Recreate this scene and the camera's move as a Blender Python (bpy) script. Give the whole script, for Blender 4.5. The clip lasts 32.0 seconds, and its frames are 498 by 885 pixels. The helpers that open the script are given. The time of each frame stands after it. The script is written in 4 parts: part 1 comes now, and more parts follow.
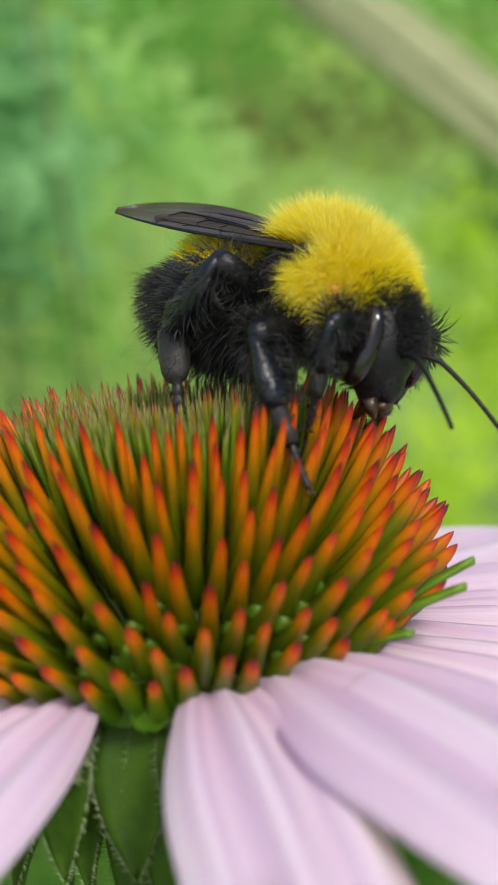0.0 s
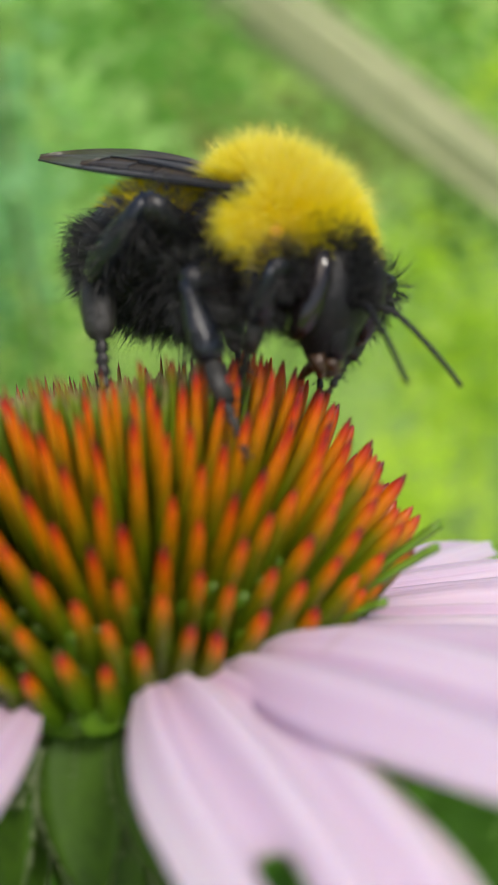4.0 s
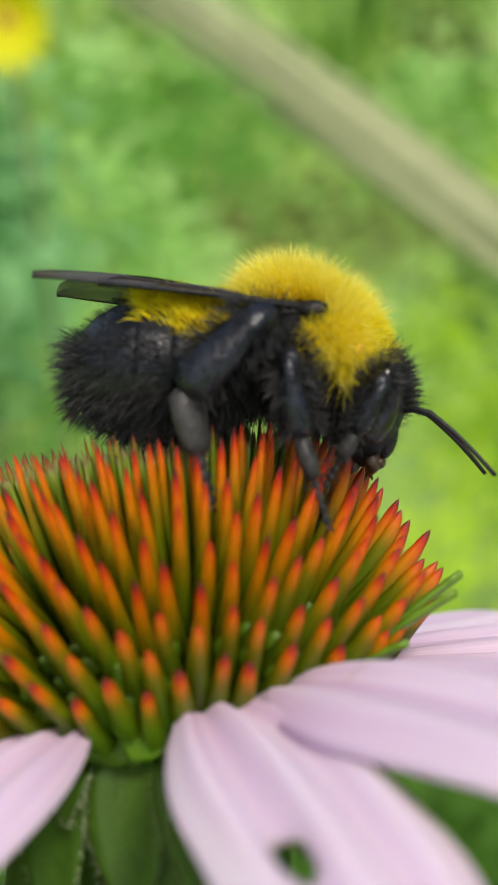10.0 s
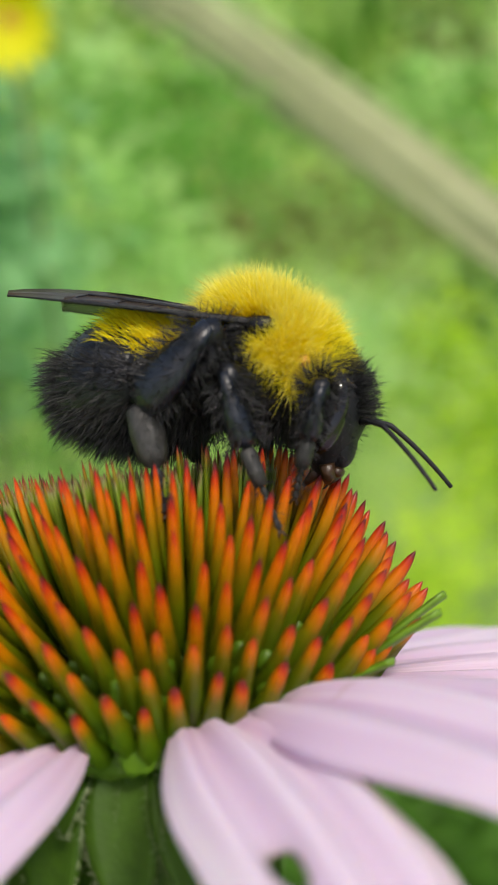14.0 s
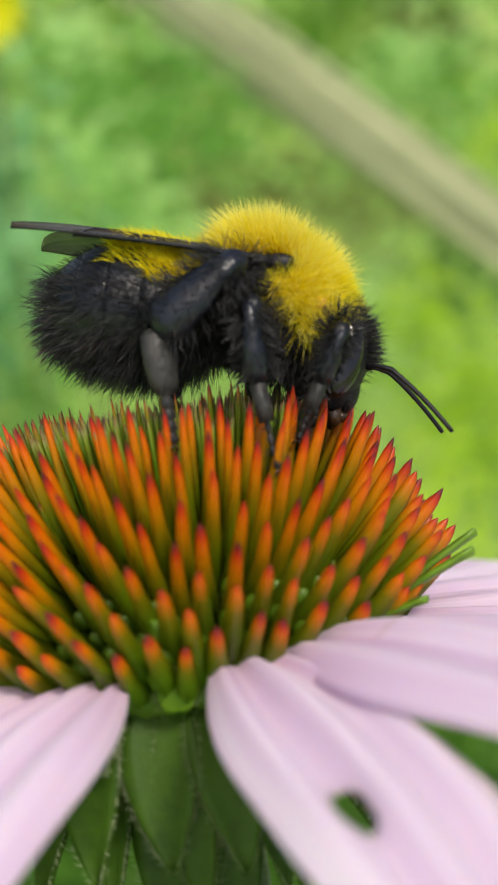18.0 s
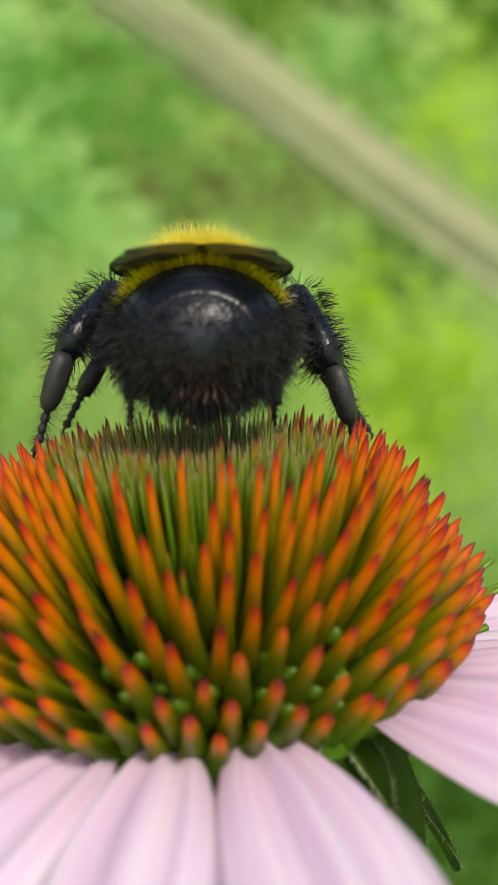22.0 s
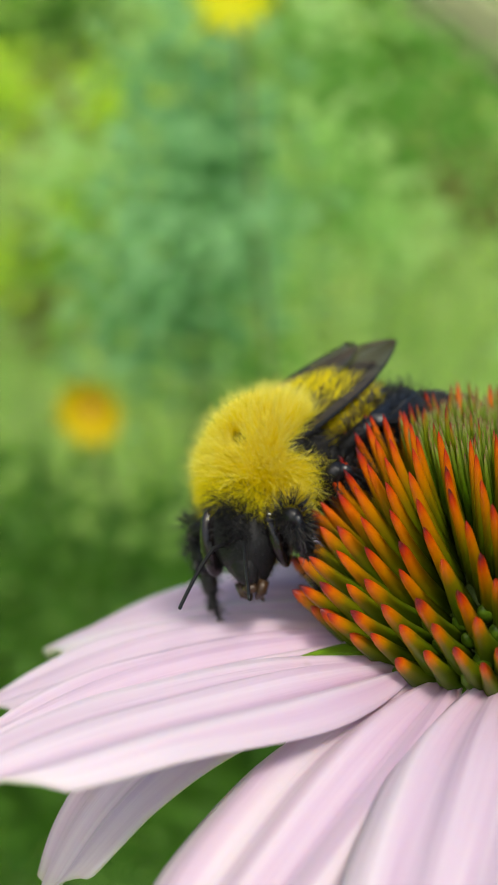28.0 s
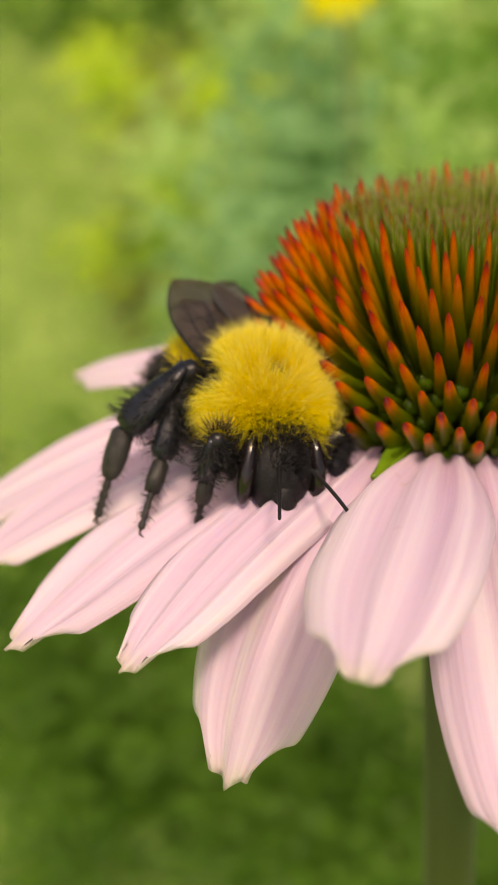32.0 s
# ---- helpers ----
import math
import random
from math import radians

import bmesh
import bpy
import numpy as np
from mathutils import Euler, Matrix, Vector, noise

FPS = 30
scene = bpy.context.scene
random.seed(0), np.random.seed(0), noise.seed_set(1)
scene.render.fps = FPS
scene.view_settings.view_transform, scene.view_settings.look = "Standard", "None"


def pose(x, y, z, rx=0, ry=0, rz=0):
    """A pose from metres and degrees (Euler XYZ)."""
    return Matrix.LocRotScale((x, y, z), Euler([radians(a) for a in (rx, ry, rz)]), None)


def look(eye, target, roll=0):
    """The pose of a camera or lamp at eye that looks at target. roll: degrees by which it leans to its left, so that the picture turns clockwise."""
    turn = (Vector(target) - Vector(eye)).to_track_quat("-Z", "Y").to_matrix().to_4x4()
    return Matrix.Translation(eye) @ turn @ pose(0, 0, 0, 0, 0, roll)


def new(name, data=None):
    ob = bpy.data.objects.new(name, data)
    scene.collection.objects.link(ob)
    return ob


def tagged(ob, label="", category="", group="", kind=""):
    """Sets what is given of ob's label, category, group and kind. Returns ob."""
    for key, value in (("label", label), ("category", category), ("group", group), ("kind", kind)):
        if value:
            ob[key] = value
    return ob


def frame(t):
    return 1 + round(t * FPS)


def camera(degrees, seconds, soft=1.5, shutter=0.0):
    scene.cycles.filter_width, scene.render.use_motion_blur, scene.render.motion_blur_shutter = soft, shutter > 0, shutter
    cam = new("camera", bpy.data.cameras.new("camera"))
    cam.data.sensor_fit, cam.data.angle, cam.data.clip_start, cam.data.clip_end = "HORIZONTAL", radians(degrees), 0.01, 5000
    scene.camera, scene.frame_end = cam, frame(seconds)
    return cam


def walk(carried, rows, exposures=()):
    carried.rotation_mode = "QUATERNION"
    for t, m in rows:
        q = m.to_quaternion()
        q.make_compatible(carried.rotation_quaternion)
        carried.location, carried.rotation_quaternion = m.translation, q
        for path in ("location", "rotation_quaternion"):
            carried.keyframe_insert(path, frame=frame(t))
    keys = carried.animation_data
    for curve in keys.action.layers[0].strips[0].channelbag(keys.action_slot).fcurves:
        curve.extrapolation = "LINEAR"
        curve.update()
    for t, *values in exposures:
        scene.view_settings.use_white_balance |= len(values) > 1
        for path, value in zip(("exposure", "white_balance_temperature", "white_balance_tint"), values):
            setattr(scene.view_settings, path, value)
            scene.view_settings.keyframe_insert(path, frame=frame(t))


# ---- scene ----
cam = camera(22.67, 32.0, soft=0.9)
cam.data.dof.use_dof, cam.data.dof.focus_distance, cam.data.dof.aperture_fstop = True, 0.058, 62.0
EYE = (0.0, 0.0, 0.62)


def gaze(turn, tilt):
    """The camera's pose: hand-held at EYE, turned to its left and tilted up by so many degrees."""
    return pose(*EYE, 68.0 + tilt, 0, turn)


gaze_rows = [
    (0.0, gaze(0.52, -4.94)),
    (0.5, gaze(-0.39, -4.47)),
    (1.0, gaze(-1.04, -4.42)),
    (1.5, gaze(-1.51, -4.68)),
    (2.0, gaze(-1.69, -5.07)),
    (2.5, gaze(-1.61, -5.19)),
    (3.0, gaze(-0.91, -5.32)),
    (3.5, gaze(-1.56, -4.94)),
    (5.5, gaze(-0.39, 0.26)),
    (6.0, gaze(-0.13, 0.47)),
    (7.0, gaze(0.00, 0.39)),
    (8.0, gaze(0.00, 0.23)),
    (9.0, gaze(0.00, 0.00)),
    (10.0, gaze(-0.21, -0.42)),
    (11.0, gaze(-0.91, -0.78)),
    (12.0, gaze(-1.04, -0.65)),
    (13.0, gaze(-0.13, -0.39)),
    (13.5, gaze(0.00, -0.39)),
    (15.5, gaze(-0.47, -0.52)),
    (16.0, gaze(-0.39, -0.83)),
    (16.5, gaze(-0.44, -1.12)),
    (17.0, gaze(-0.81, -1.20)),
    (17.5, gaze(-1.04, -1.22)),
    (18.0, gaze(-1.28, -1.30)),
    (18.5, gaze(-1.59, -1.30)),
    (19.0, gaze(-2.03, -1.43)),
    (19.5, gaze(-2.26, -1.59)),
    (20.0, gaze(-2.65, -1.28)),
    (20.5, gaze(-3.07, -1.20)),
    (21.0, gaze(-3.43, -1.28)),
    (21.5, gaze(-3.85, -1.61)),
    (22.0, gaze(-4.16, -1.95)),
    (22.5, gaze(-4.29, -2.19)),
    (23.0, gaze(-4.37, -2.29)),
    (23.5, gaze(-4.29, -2.08)),
    (24.0, gaze(-4.13, -1.90)),
    (24.5, gaze(-3.93, -1.69)),
    (26.5, gaze(3.64, -1.43)),
    (27.0, gaze(7.25, -1.87)),
    (27.5, gaze(9.60, -2.03)),
    (28.0, gaze(9.70, -2.08)),
    (28.5, gaze(10.36, -1.82)),
    (29.0, gaze(11.06, -1.64)),
    (29.5, gaze(12.01, -1.41)),
    (30.0, gaze(12.93, -1.35)),
    (30.5, gaze(13.72, -1.25)),
    (31.0, gaze(13.99, -1.28)),
    (31.5, gaze(14.04, -1.61)),
    (32.0, gaze(14.31, -2.52)),
]
walk(cam, gaze_rows, exposures=[(0.0, 0.36, 6750, 10), (7.0, 0.42, 6900, 11), (20.0, 0.42, 7050, 11), (24.5, 0.4, 7350, 10), (28.0, 0.28, 7100, 5), (30.0, 0.28, 7000, 4), (31.0, 0.33, 7700, 13), (32.0, 0.22, 9500, 24)])


# ---- light ----
world = bpy.data.worlds.new("sky")
scene.world = world
world.use_nodes = True
sky = world.node_tree.nodes.new("ShaderNodeTexSky")
sky.sky_type, sky.sun_disc, sky.sun_elevation, sky.sun_rotation = "NISHITA", False, radians(58), radians(200)
sky.air_density, sky.dust_density, sky.ozone_density = 1.0, 2.5, 1.0
back = world.node_tree.nodes["Background"]
back.inputs["Strength"].default_value = 0.118
world.node_tree.links.new(sky.outputs[0], back.inputs[0])
sun_data = bpy.data.lights.new("sun", "SUN")
sun_data.energy, sun_data.angle, sun_data.color = 2.3, radians(12), (1.0, 0.96, 0.9)
sun = new("sun", sun_data)
sun.matrix_world = look((0.25, -0.35, 1.4), (0, 0.05, 0.6))

# ---- materials ----
MM = 0.001


def material(name, rough=0.5, spec=0.5, sub=0.0, metal=0.0, sheen=0.0):
    mat = bpy.data.materials.new(name)
    mat.use_nodes = True
    bsdf = mat.node_tree.nodes["Principled BSDF"]
    bsdf.inputs["Roughness"].default_value = rough
    bsdf.inputs["Specular IOR Level"].default_value = spec
    bsdf.inputs["Metallic"].default_value = metal
    bsdf.inputs["Subsurface Weight"].default_value = sub
    bsdf.inputs["Subsurface Radius"].default_value = (0.001, 0.0008, 0.0006)
    bsdf.inputs["Sheen Weight"].default_value = sheen
    return mat, mat.node_tree, bsdf


def ramp(tree, fac, stops):
    node = tree.nodes.new("ShaderNodeValToRGB")
    while len(node.color_ramp.elements) < len(stops):
        node.color_ramp.elements.new(0.5)
    for e, (p, c) in zip(node.color_ramp.elements, stops):
        e.position, e.color = p, (*c, 1)
    tree.links.new(fac, node.inputs[0])
    return node.outputs[0]


def noise_tex(tree, scale, detail=3.0, rough=0.55, stretch=None, coord="Object"):
    tc = tree.nodes.new("ShaderNodeTexCoord")
    n = tree.nodes.new("ShaderNodeTexNoise")
    n.inputs["Scale"].default_value, n.inputs["Detail"].default_value, n.inputs["Roughness"].default_value = scale, detail, rough
    if stretch:
        mp = tree.nodes.new("ShaderNodeMapping")
        mp.inputs["Scale"].default_value = stretch
        tree.links.new(tc.outputs[coord], mp.inputs[0])
        tree.links.new(mp.outputs[0], n.inputs["Vector"])
    else:
        tree.links.new(tc.outputs[coord], n.inputs["Vector"])
    return n.outputs["Fac"]


def mix(tree, a, b, fac, mode="MIX"):
    node = tree.nodes.new("ShaderNodeMix")
    node.data_type, node.blend_type = "RGBA", mode
    for sock, v in ((node.inputs[6], a), (node.inputs[7], b), (node.inputs[0], fac)):
        if isinstance(v, (int, float)):
            sock.default_value = v
        elif isinstance(v, tuple):
            sock.default_value = (*v, 1)
        else:
            tree.links.new(v, sock)
    return node.outputs[2]


def bump(tree, bsdf, height, strength=0.3, distance=0.0002):
    node = tree.nodes.new("ShaderNodeBump")
    node.inputs["Strength"].default_value, node.inputs["Distance"].default_value = strength, distance
    tree.links.new(height, node.inputs["Height"])
    tree.links.new(node.outputs[0], bsdf.inputs["Normal"])


def attribute(tree, name):
    node = tree.nodes.new("ShaderNodeAttribute")
    node.attribute_name = name
    return node


def speckled(name, dark, light, scale, rough=0.5, spec=0.5, sub=0.0, bumps=0.2, sheen=0.0, stretch=None):
    """A surface whose colour wanders between two tones at two scales."""
    mat, tree, bsdf = material(name, rough, spec, sub, 0, sheen)
    a = ramp(tree, noise_tex(tree, scale, 4, 0.6, stretch), [(0.3, dark), (0.7, light)])
    mid = tuple((p + q) / 2 for p, q in zip(dark, light))
    c = mix(tree, a, mid, noise_tex(tree, scale * 0.18, 2), "MIX")
    tree.links.new(c, bsdf.inputs["Base Color"])
    if bumps:
        bump(tree, bsdf, noise_tex(tree, scale * 2, 3, 0.6, stretch), bumps)
    return mat


def spine_material(name, stops):
    """Colour runs along the bract from its foot to its tip, a little different on each one."""
    mat, tree, bsdf = material(name, 0.38, 0.35, 0.2)
    along = attribute(tree, "along").outputs["Fac"]
    info = tree.nodes.new("ShaderNodeObjectInfo")
    add = tree.nodes.new("ShaderNodeMath")
    add.operation = "MULTIPLY_ADD"
    tree.links.new(info.outputs["Random"], add.inputs[0])
    add.inputs[1].default_value = 0.1
    sub = tree.nodes.new("ShaderNodeMath")
    sub.operation = "ADD"
    sub.inputs[1].default_value = -0.05
    tree.links.new(along, sub.inputs[0])
    tree.links.new(sub.outputs[0], add.inputs[2])
    c = ramp(tree, add.outputs[0], stops)
    c = mix(tree, c, (0.3, 0.12, 0.02), noise_tex(tree, 900, 2), "SOFT_LIGHT")
    tree.links.new(c, bsdf.inputs["Base Color"])
    bump(tree, bsdf, noise_tex(tree, 2500, 2, 0.5, (1, 1, 0.15)), 0.15, 0.0001)
    return mat


M_SPINE = spine_material("bract_orange", [(0.0, (0.055, 0.125, 0.002)), (0.34, (0.125, 0.185, 0.002)), (0.54, (0.26, 0.21, 0.003)), (0.7, (0.54, 0.25, 0.002)),
                                          (0.84, (0.66, 0.18, 0.003)), (0.915, (0.54, 0.06, 0.004)), (0.965, (0.36, 0.02, 0.012)), (1.0, (0.13, 0.012, 0.02))])
M_SPINE_RIM = spine_material("bract_rim_green", [(0.0, (0.055, 0.13, 0.003)), (0.5, (0.11, 0.19, 0.004)), (0.68, (0.2, 0.21, 0.004)), (0.78, (0.44, 0.22, 0.003)),
                                                 (0.88, (0.62, 0.18, 0.004)), (0.94, (0.5, 0.06, 0.008)), (1.0, (0.18, 0.02, 0.03))])
M_SPINE_TOP = spine_material("bract_green", [(0.0, (0.045, 0.14, 0.004)), (0.5, (0.12, 0.23, 0.006)), (0.84, (0.18, 0.26, 0.01)), (0.92, (0.3, 0.21, 0.02)),
                                             (0.965, (0.3, 0.07, 0.03)), (1.0, (0.13, 0.02, 0.035))])
M_SPINE_MID = spine_material("bract_pale", [(0.0, (0.05, 0.16, 0.006)), (0.6, (0.12, 0.27, 0.01)), (0.9, (0.22, 0.36, 0.05)), (0.97, (0.3, 0.34, 0.14)), (1.0, (0.26, 0.16, 0.1))])
M_CORE = speckled("receptacle_green", (0.05, 0.1, 0.005), (0.1, 0.17, 0.01), 900, 0.6)
M_FLORET = speckled("floret_green", (0.055, 0.12, 0.003), (0.11, 0.2, 0.008), 1500, 0.45, 0.5, 0.2)
M_BRACT = speckled("bract_light_green", (0.07, 0.17, 0.006), (0.17, 0.31, 0.015), 700, 0.45, 0.5, 0.2)
M_SEPAL = speckled("sepal_green", (0.022, 0.055, 0.003), (0.05, 0.11, 0.007), 1200, 0.55, 0.25, 0.04)
M_STEM = speckled("stem_green", (0.04, 0.075, 0.008), (0.09, 0.13, 0.02), 700, 0.55, 0.4, 0.1, 0.3, 0.3, (1, 1, 0.1))
M_FUZZ = speckled("pale_hair", (0.3, 0.36, 0.2), (0.5, 0.55, 0.36), 800, 0.6, 0.3)


def petal_material():
    mat, tree, bsdf = material("petal_pink", 0.55, 0.25, 0.35, 0, 0.25)
    uv = tree.nodes.new("ShaderNodeAttribute")
    uv.attribute_name = "across"
    al = attribute(tree, "along").outputs["Fac"]
    # lengthwise veins: bands across the blade, wavering slowly
    vec = tree.nodes.new("ShaderNodeCombineXYZ")
    tree.links.new(uv.outputs["Fac"], vec.inputs[0])
    tree.links.new(al, vec.inputs[1])
    info = tree.nodes.new("ShaderNodeObjectInfo")
    tree.links.new(info.outputs["Random"], vec.inputs[2])
    mp = tree.nodes.new("ShaderNodeMapping")
    mp.inputs["Scale"].default_value = (5.5, 0.7, 30)
    tree.links.new(vec.outputs[0], mp.inputs[0])
    n = tree.nodes.new("ShaderNodeTexNoise")
    n.inputs["Scale"].default_value, n.inputs["Detail"].default_value = 1.0, 4.0
    tree.links.new(mp.outputs[0], n.inputs["Vector"])
    # vein streaks, their contrast widened to paint in lilac shade and white highlights
    veins_and_shade = ramp(tree, n.outputs["Fac"], [(0.3, (0.6, 0.38, 0.61)), (0.48, (0.77, 0.59, 0.77)), (0.68, (0.92, 0.84, 0.92))])
    tipped = ramp(tree, al, [(0.0, (0.5, 0.24, 0.4)), (0.1, (0.72, 0.5, 0.66)), (0.35, (0.8, 0.65, 0.79)), (0.93, (0.85, 0.75, 0.83)), (1.0, (0.7, 0.72, 0.48))])
    c = mix(tree, veins_and_shade, tipped, 0.5)
    # a brown rim where something has fed
    hole = ramp(tree, attribute(tree, "bitten").outputs["Fac"], [(0.0, (0, 0, 0)), (0.75, (0.12, 0.12, 0.12)), (1.0, (1, 1, 1))])
    c = mix(tree, c, (0.16, 0.09, 0.03), hole)
    spots = ramp(tree, noise_tex(tree, 260, 2), [(0.74, (0, 0, 0)), (0.8, (0.5, 0.5, 0.5))])
    c = mix(tree, c, (0.45, 0.3, 0.22), spots)
    tree.links.new(c, bsdf.inputs["Base Color"])
    tr = tree.nodes.new("ShaderNodeBsdfTranslucent")
    tree.links.new(c, tr.inputs[0])
    ms = tree.nodes.new("ShaderNodeMixShader")
    ms.inputs[0].default_value = 0.3
    tree.links.new(bsdf.outputs[0], ms.inputs[1])
    tree.links.new(tr.outputs[0], ms.inputs[2])
    tree.links.new(ms.outputs[0], tree.nodes["Material Output"].inputs[0])
    bump(tree, bsdf, n.outputs["Fac"], 0.8, 0.0003)
    return mat


M_PETAL = petal_material()


def leaf_material(name, dark, light, scale=11, through_light=0.48):
    """Leaves that drift between two greens from patch to patch, and a little from leaf to leaf."""
    mat, tree, bsdf = material(name, 0.5, 0.3)
    c = ramp(tree, noise_tex(tree, scale, 2, 0.5), [(0.4, dark), (0.6, light)])
    isl = tree.nodes.new("ShaderNodeNewGeometry").outputs["Random Per Island"]
    c = mix(tree, c, ramp(tree, isl, [(0.0, dark), (1.0, light)]), 0.12)
    tree.links.new(c, bsdf.inputs["Base Color"])
    tr = tree.nodes.new("ShaderNodeBsdfTranslucent")
    tree.links.new(c, tr.inputs[0])
    ms = tree.nodes.new("ShaderNodeMixShader")
    ms.inputs[0].default_value = through_light
    tree.links.new(bsdf.outputs[0], ms.inputs[1])
    tree.links.new(tr.outputs[0], ms.inputs[2])
    tree.links.new(ms.outputs[0], tree.nodes["Material Output"].inputs[0])
    return mat


M_LEAF = leaf_material("meadow_leaf", (0.16, 0.35, 0.05), (0.68, 0.88, 0.28), 9)
M_LIME = leaf_material("lime_leaf", (0.42, 0.66, 0.03), (0.6, 0.8, 0.08))
M_BLUE = leaf_material("blue_green_leaf", (0.2, 0.46, 0.18), (0.32, 0.6, 0.28), 5)
M_MINT = leaf_material("mint_leaf", (0.42, 0.7, 0.2), (0.56, 0.82, 0.32), 6)
M_OLIVE = leaf_material("olive_leaf", (0.16, 0.19, 0.05), (0.3, 0.3, 0.09), 8)
M_BROAD = leaf_material("broad_leaf", (0.12, 0.34, 0.04), (0.2, 0.46, 0.08), 6)
# deep green, darkened further so that shade near the ground is in the colour
M_DEEP_SHADE = leaf_material("deep_green_shade_leaf", (0.045, 0.14, 0.012), (0.11, 0.26, 0.03))
M_STRAW = speckled("dry_straw", (0.3, 0.32, 0.17), (0.4, 0.42, 0.24), 60, 0.7, 0.2, 0, 0.3)
M_YELLOW_PETAL = leaf_material("yellow_ray", (0.85, 0.78, 0.01), (0.95, 0.88, 0.03))
M_ORANGE_PETAL = leaf_material("golden_ray", (0.8, 0.56, 0.01), (0.9, 0.66, 0.02))
M_GROUND = speckled("meadow_ground", (0.1, 0.25, 0.04), (0.4, 0.58, 0.16), 8, 0.9, 0.1, 0, 0)

M_CUTICLE = speckled("black_cuticle", (0.005, 0.005, 0.006), (0.013, 0.013, 0.015), 2500, 0.48, 0.3, 0, 0.3)
M_GLOSS = speckled("glossy_black_cuticle", (0.004, 0.004, 0.005), (0.009, 0.009, 0.011), 1800, 0.34, 0.45, 0, 0.3)
M_EYE = speckled("black_eye", (0.005, 0.004, 0.005), (0.012, 0.008, 0.008), 6000, 0.1, 0.6, 0, 0.04)
M_BROWN = speckled("brown_horn", (0.022, 0.011, 0.006), (0.07, 0.034, 0.014), 2500, 0.35)
M_DUST = speckled("dusty_cuticle", (0.01, 0.01, 0.01), (0.048, 0.046, 0.042), 1400, 0.5, 0.4, 0, 0.3)
M_BLUE_BLACK = speckled("blue_black_cuticle", (0.005, 0.007, 0.012), (0.01, 0.013, 0.021), 1200, 0.33, 0.5, 0, 0.35)
M_OCHRE = speckled("ochre_wax", (0.55, 0.25, 0.04), (0.7, 0.36, 0.08), 2500, 0.4, 0.5, 0.2)


def fur_material(name, root, tip, rough=0.5, spec=0.08):
    mat, tree, bsdf = material(name, rough, spec)
    c = ramp(tree, attribute(tree, "along").outputs["Fac"], [(0.0, root), (0.6, tip)])
    isl = tree.nodes.new("ShaderNodeNewGeometry").outputs["Random Per Island"]
    v = ramp(tree, isl, [(0.0, (0.88, 0.88, 0.88)), (1.0, (1, 1, 1))])
    c = mix(tree, c, v, 1.0, "MULTIPLY")
    tree.links.new(c, bsdf.inputs["Base Color"])
    tr = tree.nodes.new("ShaderNodeBsdfTranslucent")
    tree.links.new(c, tr.inputs[0])
    ms = tree.nodes.new("ShaderNodeMixShader")
    ms.inputs[0].default_value = 0.45
    tree.links.new(bsdf.outputs[0], ms.inputs[1])
    tree.links.new(tr.outputs[0], ms.inputs[2])
    tree.links.new(ms.outputs[0], tree.nodes["Material Output"].inputs[0])
    return mat


M_FUR_YELLOW = fur_material("yellow_fur", (1.0, 0.76, 0.0), (1.0, 0.88, 0.04), 0.45, 0.2)
M_FUR_PALE = fur_material("pale_yellow_fur", (1.0, 0.83, 0.03), (1.0, 0.93, 0.22), 0.45, 0.15)
M_FUR_BLACK = fur_material("black_fur", (0.008, 0.008, 0.009), (0.058, 0.057, 0.058), 0.42, 0.35)
M_SKIN_YELLOW = speckled("yellow_underfur", (0.95, 0.66, 0.0), (1.0, 0.78, 0.01), 3000, 0.8, 0.1)


def wing_material():
    mat, tree, bsdf = material("smoky_wing", 0.38, 0.3)
    c = ramp(tree, noise_tex(tree, 500, 3), [(0.3, (0.03, 0.022, 0.014)), (0.7, (0.07, 0.052, 0.035))])
    tree.links.new(c, bsdf.inputs["Base Color"])
    bsdf.inputs["Alpha"].default_value = 0.9
    bump(tree, bsdf, noise_tex(tree, 900, 3, 0.6, (0.3, 1, 1)), 0.5, 0.0002)
    return mat


M_WING = wing_material()

# ---- building helpers ----
def part(name, bm, mat, parent=None, label="", smooth=True):
    """Links a bmesh, drawn in millimetres, as one mesh object under a thing or a part."""
    mesh = bpy.data.meshes.new(name)
    bm.to_mesh(mesh)
    bm.free()
    mesh.transform(Matrix.Scale(MM, 4))
    return mesh_part(name, mesh, mat, parent, label, smooth)


def mesh_part(name, mesh, mat, parent=None, label="", smooth=True):
    if smooth:
        mesh.polygons.foreach_set("use_smooth", [True] * len(mesh.polygons))
    if mat and not mesh.materials:
        mesh.materials.append(mat)
    ob = new(name, mesh)
    ob.parent = parent
    return tagged(ob, label)


def raw_mesh(name, verts, faces, along=None, scale=MM):
    mesh = bpy.data.meshes.new(name)
    mesh.from_pydata([tuple(c * scale for c in v) for v in verts], [], faces)
    if along is not None:
        layer = mesh.attributes.new("along", "FLOAT", "POINT")
        layer.data.foreach_set("value", along)
    mesh.update()
    return mesh


def lathe(rings, sides=16, cap=True):
    """A bmesh turned round z from (radius, z) rings."""
    bm = bmesh.new()
    loops = [[bm.verts.new((r * math.cos(a), r * math.sin(a), z)) for a in (2 * math.pi * k / sides for k in range(sides))] for r, z in rings]
    for p, q in zip(loops, loops[1:]):
        for k in range(sides):
            bm.faces.new((p[k], p[(k + 1) % sides], q[(k + 1) % sides], q[k]))
    if cap:
        bm.faces.new(list(reversed(loops[0])))
        bm.faces.new(loops[-1])
    return bm


